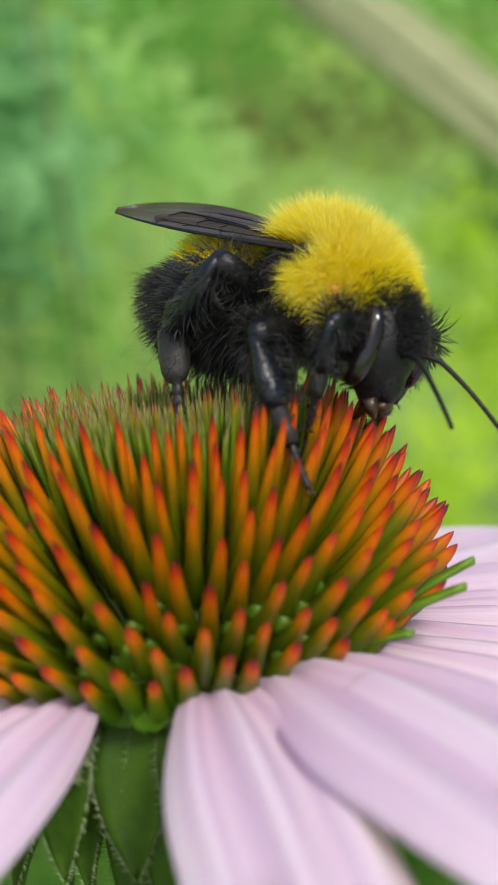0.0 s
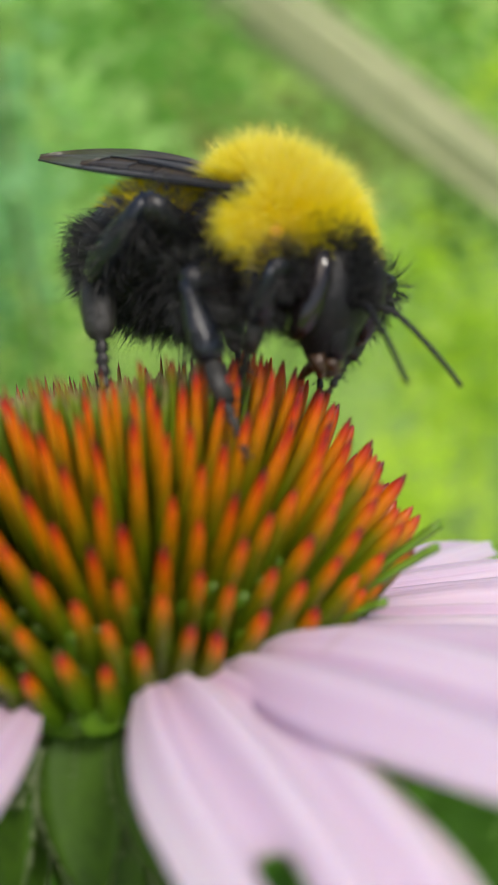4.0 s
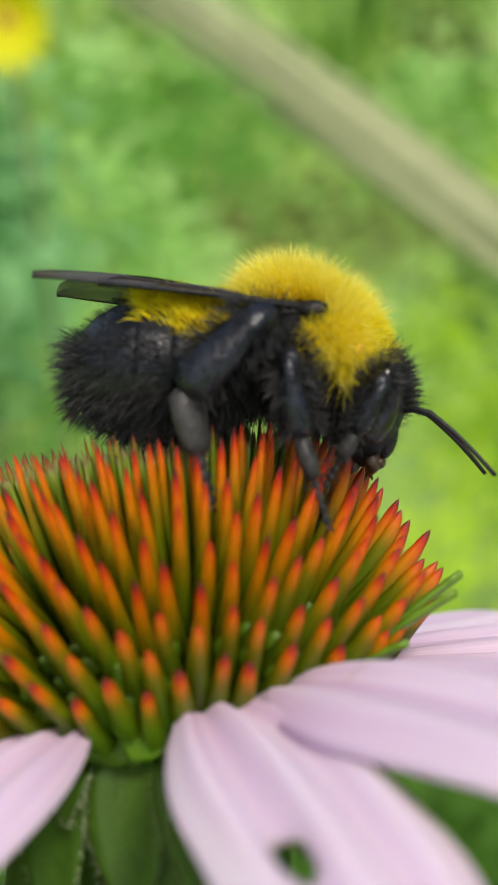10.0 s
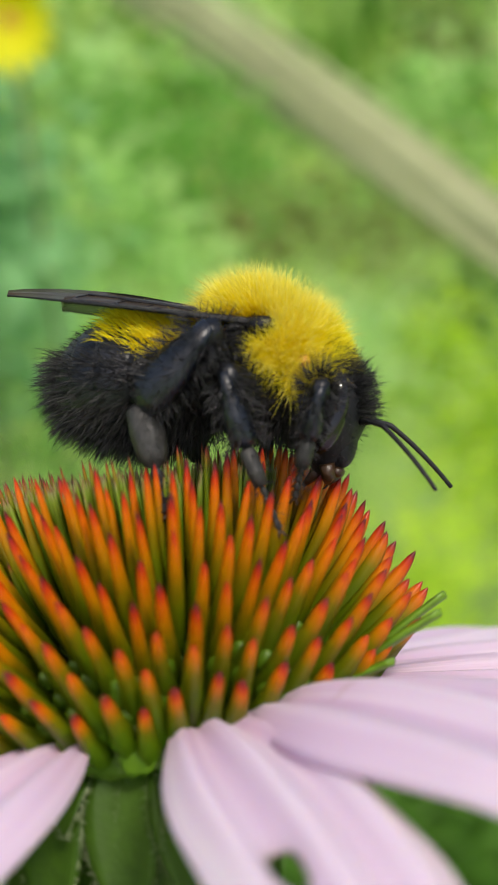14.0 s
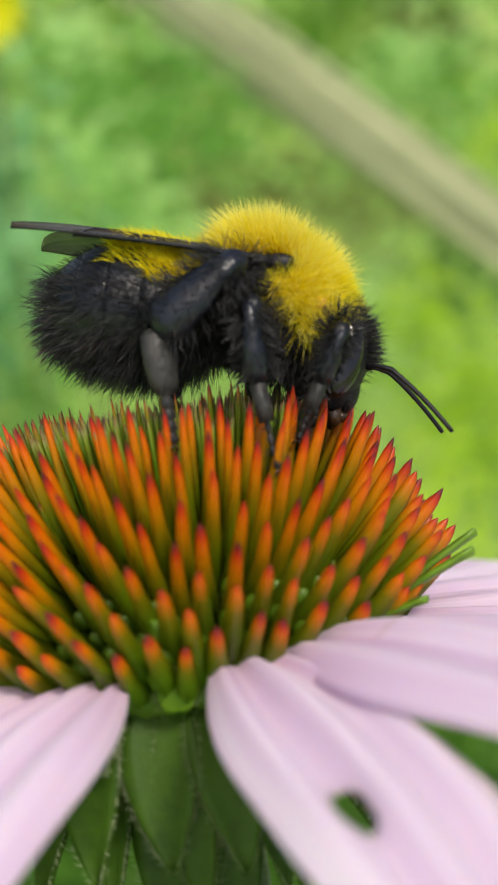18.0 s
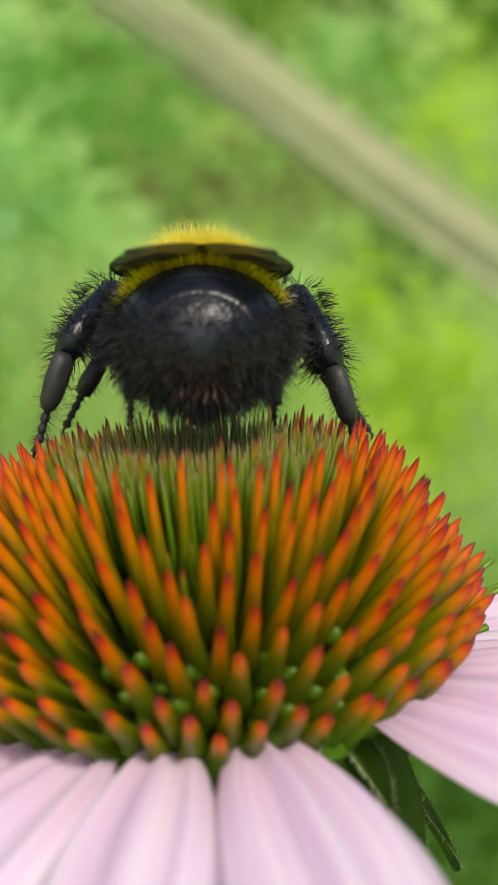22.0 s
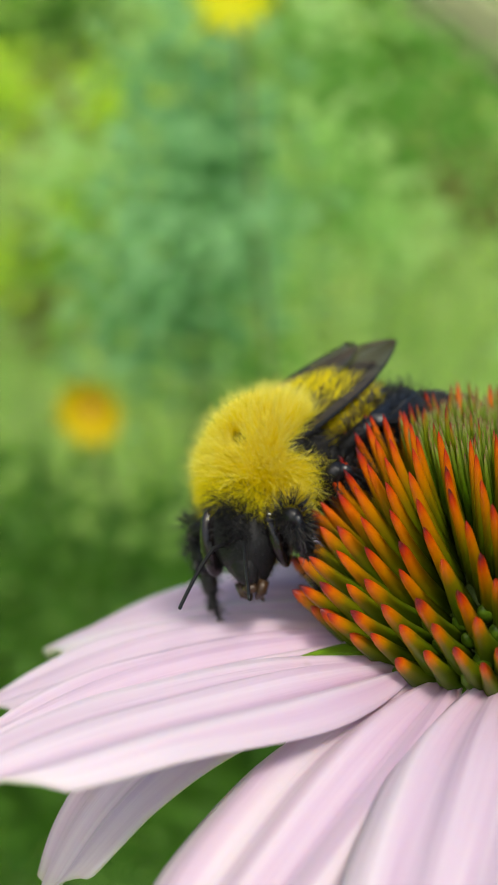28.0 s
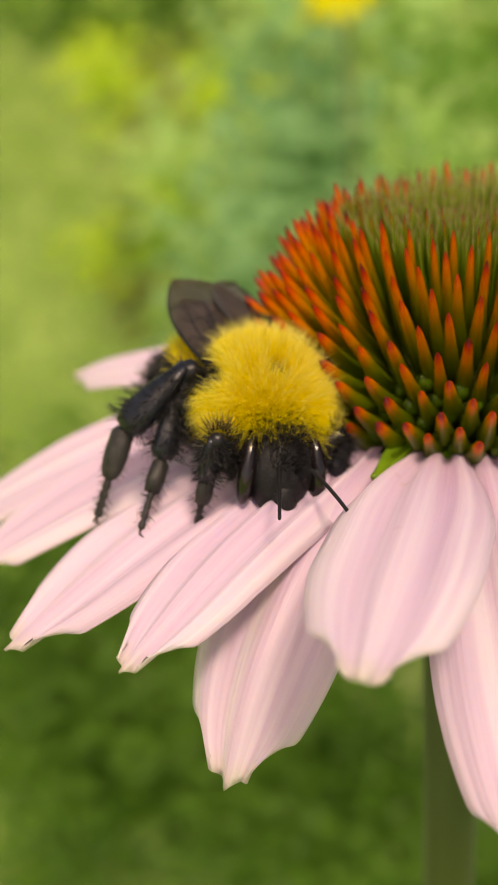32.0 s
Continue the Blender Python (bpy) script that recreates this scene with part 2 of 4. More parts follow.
def tube(points, radii, sides=8, flat=1.0):
    """A bmesh tube along points, closed at both ends; flat squeezes it across."""
    bm = bmesh.new()
    pts = [Vector(p) for p in points]
    loops = []
    for i, (p, r) in enumerate(zip(pts, radii)):
        d = (pts[min(i + 1, len(pts) - 1)] - pts[max(i - 1, 0)]).normalized()
        s = d.cross(Vector((0, 0, 1)) if abs(d.z) < 0.9 else Vector((1, 0, 0))).normalized()
        u = s.cross(d)
        loops.append([bm.verts.new(p + r * (math.cos(a) * s * flat + math.sin(a) * u)) for a in (2 * math.pi * k / sides for k in range(sides))])
    for p, q in zip(loops, loops[1:]):
        for k in range(sides):
            bm.faces.new((p[k], p[(k + 1) % sides], q[(k + 1) % sides], q[k]))
    bm.faces.new(list(reversed(loops[0])))
    bm.faces.new(loops[-1])
    bmesh.ops.recalc_face_normals(bm, faces=bm.faces)
    return bm


def ellipsoid(radii, centre=(0, 0, 0), seg=24, rings=16, shape=None):
    bm = bmesh.new()
    bmesh.ops.create_uvsphere(bm, u_segments=seg, v_segments=rings, radius=1.0)
    for v in bm.verts:
        c = Vector(v.co)
        if shape:
            c = shape(c)
        v.co = Vector((c.x * radii[0], c.y * radii[1], c.z * radii[2])) + Vector(centre)
    return bm


def table(u, points):
    """Reads a profile of (radius, z) points, spread evenly over u from 0 to 1."""
    k = min(max(u, 0.0), 0.9999) * (len(points) - 1)
    i = int(k)
    w = k - i
    return [a + (b - a) * w for a, b in zip(points[i], points[i + 1])]


# ---- the coneflower, its middle at the head's widest ring ----
flower = tagged(new("coneflower"), "pale pink coneflower with a spiny orange cone on a green stem", "flower")
TIPS = [(0, 7.9), (3, 8.1), (5.6, 8.4), (7.8, 7.9), (9.7, 6.8), (10.8, 5.4), (11.6, 4.05), (12.3, 2.85), (12.9, 1.65), (13.15, 0.6), (13.0, -0.5), (12.2, -1.6)]
FEET = [(0, 3.2), (2.4, 2.9), (4.6, 2.6), (6.0, 2.0), (6.8, 1.3), (7.3, 0.5), (7.6, -0.6), (8.1, -1.4), (8.65, -2.1), (9.1, -2.7), (9.25, -3.3), (9.3, -3.8)]

core = lathe([(0.3, 3.4), (2.2, 3.3), (4.2, 2.7), (5.7, 1.7), (6.8, 0.6), (7.6, -0.5), (8.2, -1.6), (8.8, -3.0), (9.0, -4.2), (8.2, -5.2), (6.0, -6.2), (3.2, -7.2), (1.9, -8.2)][::-1], 40)
part("receptacle", core, M_CORE, flower)


def spine_mesh(name, width, mat):
    """A stiff keeled bract one millimetre long, up z."""
    verts, faces, along = [], [], []
    prof = [(0.0, 1.85), (0.2, 1.75), (0.42, 1.38), (0.62, 1.08), (0.78, 0.9), (0.87, 0.74), (0.93, 0.52), (0.975, 0.24), (1.0, 0.02)]
    n = 7
    for z, r in prof:
        for k in range(n):
            a = 2 * math.pi * k / n
            keel = 1.12 if k == 0 else 1.0
            verts.append((math.cos(a) * r * width * keel + 0.12 * math.sin(z * math.pi), math.sin(a) * r * width * 0.9, z))
            along.append(z)
    for i in range(len(prof) - 1):
        for k in range(n):
            faces.append((i * n + k, i * n + (k + 1) % n, (i + 1) * n + (k + 1) % n, (i + 1) * n + k))
    mesh = raw_mesh(name, verts, faces, along)
    mesh.materials.append(mat)
    mesh.polygons.foreach_set("use_smooth", [True] * len(mesh.polygons))
    return mesh


spine_low = spine_mesh("bract", 0.285, M_SPINE)
spine_rim = spine_mesh("bract_rim", 0.34, M_SPINE_RIM)
spine_top = spine_mesh("bract_top", 0.18, M_SPINE_TOP)
spine_mid = spine_mesh("bract_mid", 0.17, M_SPINE_MID)
N_SPINES, N_INNER = 490, 120
GOLDEN = math.pi * (3 - math.sqrt(5))
SPIN = radians(178)

# the bracts share the cone's surface along one spiral from its crown, closer together towards the top
steps = 220
curve = [table(i / steps, TIPS) for i in range(steps + 1)]
area = [0.0]
for p, q in zip(curve, curve[1:]):
    crowd = 1.0 + 1.8 * max(0.0, (11.2 - q[0]) / 11.2)
    area.append(area[-1] + crowd * (p[0] + q[0]) * math.hypot(q[0] - p[0], q[1] - p[1]))


def spine_place(k, n=None):
    """Foot, tip and azimuth of the k-th bract, counted from the crown down to the rim."""
    u = float(np.interp((k + 0.5) / (n or N_SPINES) * area[-1], area, [i / steps for i in range(steps + 1)]))
    a = SPIN - k * GOLDEN
    rt, zt = table(u, TIPS)
    rf, zf = table(u, FEET)
    return u, a, Vector((rf * math.cos(a), rf * math.sin(a), zf)), Vector((rt * math.cos(a), rt * math.sin(a), zt))


rng = random.Random(4)
pale = [[], [], []]


def bract_pose(foot, tip, a, fat):
    d = tip - foot
    rot = d.to_track_quat("Z", "X").to_matrix().to_4x4()
    out = Vector((math.cos(a), math.sin(a), 0))
    x = (out - d * (out.dot(d) / d.length_squared)).normalized()
    y = d.normalized().cross(x)
    m = Matrix((x, y, d.normalized())).transposed().to_4x4()
    m.translation = foot * MM
    return m @ Matrix.Rotation(rng.uniform(-0.5, 0.5), 4, "Z") @ Matrix.Diagonal((fat, fat, d.length, 1))


inner = [[], [], []]
for k in range(60, N_SPINES):
    u, a, foot, tip = spine_place(k)
    bare = abs((math.degrees(a) + 143 + 180) % 360 - 180) < 5 and 8.0 < math.hypot(tip.x, tip.y) < 10.2
    if bare:
        tip = foot.lerp(tip, 0.5)
    tip = tip + Vector([rng.gauss(0, 0.13) for _ in range(3)]) + (tip - foot) * rng.uniform(-0.04, 0.025)
    m = bract_pose(foot, tip, a, rng.uniform(0.9, 1.1) * (0.5 + 0.56 * min(1.0, u / 0.52)))
    if k < N_INNER:
        base = len(inner[0])
        inner[0].extend(tuple((m @ v.co) / MM) for v in spine_top.vertices)
        inner[2].extend([d_.value for d_ in spine_top.attributes["along"].data])
        inner[1].extend([tuple(base + i for i in p.vertices) for p in spine_top.polygons])
        continue
    ob = new("bract", spine_rim if u > 0.66 + rng.uniform(-0.08, 0.08) else spine_low if u > 0.15 + rng.uniform(-0.04, 0.04) and not bare else spine_top)
    ob.parent, ob.matrix_basis = flower, m
tagged(mesh_part("crown_fringe", raw_mesh("crown_fringe", *inner), M_SPINE_TOP, flower, "green bracts with dark red tips round the cone's crown"), kind="stuff")
for k in range(560):
    r = 7.4 * math.sqrt((k + 0.5) / 560)
    a = -k * GOLDEN
    tip = Vector((r * math.cos(a), r * math.sin(a), float(np.interp(r, [0, 3, 5.4, 7.8], [7.4, 7.6, 7.8, 7.1])) + rng.gauss(0, 0.16)))
    m = bract_pose(Vector((r * 0.75 * math.cos(a), r * 0.75 * math.sin(a), 2.4)), tip, a, 0.72)
    base = len(pale[0])
    pale[0].extend(tuple((m @ v.co) / MM) for v in spine_mid.vertices)
    pale[2].extend([d_.value for d_ in spine_mid.attributes["along"].data])
    pale[1].extend([tuple(base + i for i in p.vertices) for p in spine_mid.polygons])
crown = mesh_part("crown", raw_mesh("crown", pale[0], pale[1], pale[2]), M_SPINE_MID, flower, "short pale green bracts in the middle of the cone")
tagged(crown, kind="stuff")

# unopened florets between the lowest bracts
bud_mesh = bpy.data.meshes.new("floret")
bud = ellipsoid((0.46, 0.46, 0.8), (0, 0, 0.35), 10, 7)
bud.to_mesh(bud_mesh)
bud.free()
bud_mesh.transform(Matrix.Scale(MM, 4))
bud_mesh.materials.append(M_FLORET)
bud_mesh.polygons.foreach_set("use_smooth", [True] * len(bud_mesh.polygons))
for k in range(310, N_SPINES):
    u, a, foot, tip = spine_place(k + 0.5)
    p = foot + (tip - foot) * rng.uniform(0.12, 0.2)
    d = (tip - foot).normalized()
    turn = Matrix.Rotation(GOLDEN * 0.5 + 0.11, 3, "Z")
    p, d = turn @ p, turn @ d
    ob = new("floret", bud_mesh)
    ob.parent = flower
    s = rng.uniform(0.75, 1.05)
    ob.matrix_basis = Matrix.Translation(p * MM) @ d.to_track_quat("Z", "X").to_matrix().to_4x4() @ Matrix.Diagonal((s, s, s, 1))


def petal(az, length, width, rise, droop, root=9.2, z=-3.9, bend=0.0, lift=0.0, fold=0.5, notch=2, bite=None, seed=0, fine=1):
    """A ray floret: az its bearing, rise and droop the slopes at root and tip in degrees, bend a sideways sweep."""
    r = random.Random(seed)
    nu, nv = 40 * fine, 18 * fine
    verts, along, across, bitten = [], [], [], []
    centre, slope = [], []
    p = Vector((0, 0, 0))
    for i in range(nu + 1):
        u = i / nu
        a = radians(rise + (droop - rise) * u ** 0.75)
        centre.append((p.copy(), a))
        p += Vector((math.cos(a), 0, math.sin(a))) * (length / nu)
    for i in range(nu + 1):
        u = i / nu
        c, a = centre[i]
        w = width * 0.5 * (0.24 + 0.76 * math.sin(min(u / 0.45, 1) * math.pi / 2) ** 0.8) * (1 - 0.62 * max(0, (u - 0.6) / 0.4) ** 2.0)
        for j in range(nv + 1):
            v = 2 * j / nv - 1
            # toothed tip
            cut = 0.0
            if u > 0.86:
                cut = (u - 0.86) / 0.14 * (0.55 * abs(v) ** 2.4 + (0.10 * abs(math.sin((v * 1.5 + 0.5 * (notch % 2)) * math.pi))))
            y = v * w
            ridge = 0.42 * math.cos(v * 3.0 * math.pi + 0.3 * math.sin(seed * 3.1)) * (1 - 0.45 * u) * min(1.0, 0.3 + 2.5 * u)
            cup = -fold * v * v * (0.55 + 1.1 * math.sin(min(1.0, u * 1.5) * math.pi)) * 0.9 + (0.9 * abs(v) ** 3 * math.exp(-u * 16))
            wav = 0.12 * math.sin(u * 9 + seed + v * 2) * u
            up = Vector((-math.sin(a), 0, math.cos(a)))
            back = Vector((math.cos(a), 0, math.sin(a))) * (-cut * length * 0.16)
            q = c + up * (ridge + cup + wav) + back + Vector((0, y + bend * u * u, 0))
            q.z += lift * u
            verts.append(q)
            along.append(u)
            across.append(v)
            bitten.append(0.0)
    faces = []
    for i in range(nu):
        for j in range(nv):
            ids = (i * (nv + 1) + j, (i + 1) * (nv + 1) + j, (i + 1) * (nv + 1) + j + 1, i * (nv + 1) + j + 1)
            if bite:
                mid = sum((verts[q] for q in ids), Vector()) / 4
                dist = math.hypot((mid.x - bite[0]) / bite[2], (mid.y - bite[1]) / bite[3])
                if dist < 1 + 0.06 * math.sin(5 * math.atan2(mid.y - bite[1], mid.x - bite[0])):
                    continue
            faces.append(ids)
    if bite:
        for k, v in enumerate(verts):
            dist = math.hypot((v.x - bite[0]) / bite[2], (v.y - bite[1]) / bite[3])
            bitten[k] = max(0.0, min(1.0, 1.9 - dist))
    mesh = raw_mesh("petal", verts, faces, along)
    for name, vals in (("across", across), ("bitten", bitten)):
        layer = mesh.attributes.new(name, "FLOAT", "POINT")
        layer.data.foreach_set("value", vals)
    ob = mesh_part("petal", mesh, M_PETAL, flower)
    ob.matrix_basis = Matrix.Rotation(radians(az), 4, "Z") @ Matrix.Translation((root * MM, 0, z * MM))
    thick = ob.modifiers.new("thickness", "SOLIDIFY")
    thick.thickness, thick.offset = 0.16 * MM, -1
    return ob


petal(-68.5, 25, 9.8, 17, -25, root=8.8, z=-2.9, fold=0.75, seed=1)
eaten = petal(-88.8, 25, 7.0, 8, -30, root=8.6, z=-2.9, bend=0.5, bite=(15.0, -1.05, 1.1, 0.52), seed=2, fine=2)
tagged(eaten, "pale pink petal with a brown-rimmed hole eaten through")
petal(-125, 23.5, 7.3, 10, -32, root=8.9, z=-3.1, seed=3)
petal(-146.5, 22, 6.2, 10, -32, root=8.9, z=-3.1, seed=4)
petal(-166.5, 23, 7.2, 10, -32, root=9, z=-3.4, seed=5)
petal(174, 25, 8.2, 6, -44, root=9, z=-3.7, seed=6)
petal(160.5, 23.5, 7.5, 15, -5, z=-3.6, seed=7)
petal(143.5, 22.0, 7.8, 18, -66, z=-4.2, seed=8)
petal(136.5, 20.8, 5.6, 8, -24, z=-3.6, seed=9)
petal(121, 22.3, 7.0, 8, -31, z=-4.0, seed=10)
petal(102, 22.5, 7.0, 6, -35, z=-3.6, seed=11)
petal(87, 24, 8.2, 4, -37, z=-3.6, seed=12)
petal(57, 20, 7.4, 4, -22, z=-3.6, seed=13)
petal(32, 20, 7.4, 2, -12, z=-3.7, seed=14)
petal(8, 20, 7.4, 0, -14, z=-3.6, seed=15)
petal(-16, 20, 7.6, 0, -14, z=-3.4, seed=16)
petal(-40, 22, 7.8, -2, -15, z=-3.3, seed=17)


def sepal(az, length, width, slope, droop, z=-5.6, root=6.0, mat=None):
    verts, along = [], []
    nu, nv = 14, 6
    p, a = Vector((0, 0, 0)), 0
    for i in range(nu + 1):
        u = i / nu
        a = radians(slope + (droop - slope) * u)
        w = width * 0.5 * math.sin(math.pi * min(1, 0.22 + 0.78 * u) ** 0.9)
        for j in range(nv + 1):
            v = 2 * j / nv - 1
            verts.append(p + Vector((-math.sin(a), 0, math.cos(a))) * (0.18 * v * v * width * 0.5 + (0.0 if mat is M_BRACT else 0.06) * math.cos(v * 9)) + Vector((0, v * w, 0)))
            along.append(u)
        p = p + Vector((math.cos(a), 0, math.sin(a))) * (length / nu)
    faces = [(i * (nv + 1) + j, (i + 1) * (nv + 1) + j, (i + 1) * (nv + 1) + j + 1, i * (nv + 1) + j + 1) for i in range(nu) for j in range(nv)]
    ob = mesh_part("sepal", raw_mesh("sepal", verts, faces, along), mat or M_SEPAL, flower)
    ob.matrix_basis = Matrix.Rotation(radians(az), 4, "Z") @ Matrix.Translation((root * MM, 0, z * MM))
    thick = ob.modifiers.new("thickness", "SOLIDIFY")
    thick.thickness, thick.offset = 0.25 * MM, -1
    if mat is M_BRACT:
        return ob
    # short hairs along both edges
    hv, hf = [], []
    for i in range(1, nu * 5):
        for j in (0, nv):
            q = Vector(verts[int(i / 5) * (nv + 1) + j]).lerp(Vector(verts[min(int(i / 5) + 1, nu) * (nv + 1) + j]), (i % 5) / 5)
            h = q + Vector((rng.uniform(0, 0.25), (-1 if j == 0 else 1) * rng.uniform(0.12, 0.42), rng.uniform(-0.2, 0.15)))
            hv += [q, q + Vector((0.09, 0, 0)), h]
            hf.append((len(hv) - 3, len(hv) - 2, len(hv) - 1))
    tagged(mesh_part("edge_hair", raw_mesh("edge_hair", hv, hf), M_FUZZ, ob), kind="stuff")
    return ob


for az, length, width, s0, s1 in ((-107, 9, 2.8, -56, -95), (-97, 10, 3.0, -66, -95), (-118, 11, 3.2, -66, -96), (-84, 8, 2.6, -50, -95), (-135, 8, 2.6, -50, -100),
                                  (-150, 9, 2.4, -40, -80), (-60, 9, 2.4, -40, -70), (-20, 8, 2.4, -40, -80), (20, 8, 2.4, -40, -80), (60, 8, 2.4, -40, -80),
                                  (100, 8, 2.4, -40, -80), (145, 8, 2.4, -40, -80), (-172, 9, 2.4, -40, -80), (165, 8, 2.4, -50, -90), (120, 8, 2.4, -50, -90), (-40, 8, 2.4, -50, -90)):
    sepal(az, length, width, s0, s1)
for az, length, width, s0, s1 in ((-96, 7.4, 3.2, -58, -92), (-113, 7.0, 3.3, -60, -94), (-84, 8.4, 3.2, -58, -90), (-133, 7.6, 3.2, -60, -96), (-107, 9.4, 2.2, -70, -98)):
    sepal(az, length, width, s0, s1, z=-4.3, root=8.1)
# a collar of short green bracts under the cone
for k in (k for k in range(26) if k != 18):
    sepal(360 * k / 26 + 4 * math.sin(k * 7), 3.2 + 0.8 * math.sin(k * 5), 1.5, -12 - 14 * (k % 2), -80, z=-3.9 - 0.5 * (k % 2), root=8.2, mat=M_SEPAL)
sepal(-106, 2.5, 1.5, 66, 105, z=-4.4, root=9.6, mat=M_FLORET)
# slender green bracts that stick out between petals
for az, length, rise, width in ((-35, 6.6, 36, 1.5), (-43, 6.6, 31, 1.5), (150, 5.6, 6, 1.2), (-50, 4.4, 22, 1.2), (163, 3.5, -6, 1.3), (-107, 3.2, 58, 1.7)):
    sepal(az, length, width, rise, rise - 8, z=-3.2, root=8.8, mat=M_BRACT)
stem = tube([(0, 0, -7), (0.2, 0.1, -60), (1.5, -0.5, -200), (0, 0, -420), (2, 1, -720)], [2.2, 1.7, 1.8, 2.2, 2.6], 14)
part("stem", stem, M_STEM, flower, "ribbed green flower stem")

# ---- the bumblebee: x forward, z up, its thorax at the middle ----
bee = tagged(new("bumblebee"), "furry black and yellow bumblebee feeding on the coneflower", "bumblebee")
fur_rng = random.Random(11)


def fur(name, places, mat, parent, length, width=0.05, comb=(-0.55, 0, -0.1), jitter=0.28, label=""):
    """Tapering hairs: places gives (point, normal) pairs in millimetres."""
    verts, faces, along = [], [], []
    comb = Vector(comb)
    for p, n in places:
        L = length * fur_rng.uniform(0.65, 1.2)
        d = (n + comb + Vector([fur_rng.gauss(0, jitter) for _ in range(3)])).normalized()
        s = d.cross(Vector([fur_rng.gauss(0, 1) for _ in range(3)])).normalized() * width * 0.5
        m = p + d * L * 0.55 + n * L * 0.08
        e = p + d * L - Vector((0, 0, 0.10 * L))
        b = len(verts)
        verts += [p - s, p + s, m + s * 0.7, m - s * 0.7, e]
        along += [0, 0, 0.55, 0.55, 1]
        faces += [(b, b + 1, b + 2, b + 3), (b + 3, b + 2, b + 4)]
    return mesh_part(name, raw_mesh(name, verts, faces, along), mat, parent, label, smooth=False)


def on_ellipsoid(count, radii, centre, keep):
    out = []
    while len(out) < count:
        n = Vector([fur_rng.gauss(0, 1) for _ in range(3)]).normalized()
        p = Vector((n.x * radii[0], n.y * radii[1], n.z * radii[2]))
        q = p + Vector(centre)
        if keep(q):
            out.append((q, Vector((n.x / radii[0], n.y / radii[1], n.z / radii[2])).normalized()))
    return out


T_R = (3.05, 2.65, 2.1)
T_M = Matrix.Translation((-0.55, 0, -1.0)) @ Matrix.Rotation(radians(43), 4, "Y")


def on_thorax(count, keep):
    out = []
    while len(out) < count:
        for p, n in on_ellipsoid(200, T_R, (0, 0, 0), lambda q: True):
            q = T_M @ p
            if keep(q):
                out.append((q, T_M.to_3x3() @ n))
    return out[:count]


PIT = T_M @ Vector((-0.6, 0, 2.1))


def yellow_edge(x, y):
    """The lower edge of the yellow fur: high behind the wing roots, with a lobe down each shoulder."""
    if x < -0.7 and abs(y) > 1.2:
        return 0.9
    return -2.3 + 0.75 * abs(x - 0.8) ** 1.1 + 0.2 * math.sin(3 * x + 5 * y)


def bare_spot(q, size):
    return (q - PIT).length < size or (Vector((q.x, abs(q.y), q.z)) - Vector((-0.45, 2.55, 0.15))).length < size + 0.15


def yellow_zone(q):
    """Where the thorax is yellow, but for a bare pit on its back and the wing roots."""
    return q.z > yellow_edge(q.x, q.y) + fur_rng.uniform(-0.3, 0.3) and not bare_spot(q, 0.62)


def tilted(radii, seg=24, rings=16):
    bm = ellipsoid(radii, (0, 0, 0), seg, rings)
    bmesh.ops.transform(bm, matrix=T_M, verts=bm.verts)
    return bm


thorax = part("thorax", tilted(T_R), M_CUTICLE, bee, "black thorax under thick yellow fur")
over = tilted([r + 0.14 for r in T_R], 36, 24)
bmesh.ops.delete(over, geom=[v for v in over.verts if v.co.z < yellow_edge(v.co.x, v.co.y) + 0.35 or bare_spot(v.co, 0.7)], context="VERTS")
part("yellow_underfur", over, M_SKIN_YELLOW, thorax)
fur("yellow_fur", on_thorax(30000, yellow_zone), M_FUR_YELLOW, thorax, 1.5, 0.027, (-0.25, 0, 0.12), 0.3)
fur("long_fur", on_thorax(4200, lambda q: yellow_zone(q) and q.z > -0.6), M_FUR_PALE, thorax, 2.15, 0.027, (-0.3, 0, 0.25), 0.32)
fur("flank_fur", on_thorax(2600, lambda q: yellow_zone(q) and (abs(q.y) > 1.75 and q.z < 0.9 or q.x < -2.0)), M_FUR_PALE, thorax, 1.75, 0.03, (-0.2, 0, 0.0), 0.3)
fur("pit_fur", on_thorax(260, lambda q: 0.3 < (q - PIT).length < 0.95), M_FUR_BLACK, thorax, 0.7, 0.03, (-0.3, 0, 0.1), 0.3)
fur("black_fur", on_thorax(4500, lambda q: q.z < 0.3 and not yellow_zone(q)), M_FUR_BLACK, thorax, 1.15, 0.05, (-0.3, 0, -0.3))

under = part("underside", ellipsoid((2.5, 1.9, 1.5), (-0.1, 0, -2.9), 20, 12), M_CUTICLE, bee)
fur("black_fur", on_ellipsoid(3600, (2.5, 1.9, 1.5), (-0.1, 0, -2.9), lambda q: q.z < -2.4), M_FUR_BLACK, under, 1.0, 0.045, (-0.2, 0, -0.3), 0.35)

# abdomen: overlapping plates along an egg that hangs a little behind
A_C, A_R = Vector((-6.75, 0, -2.0)), (4.3, 3.8, 3.05)


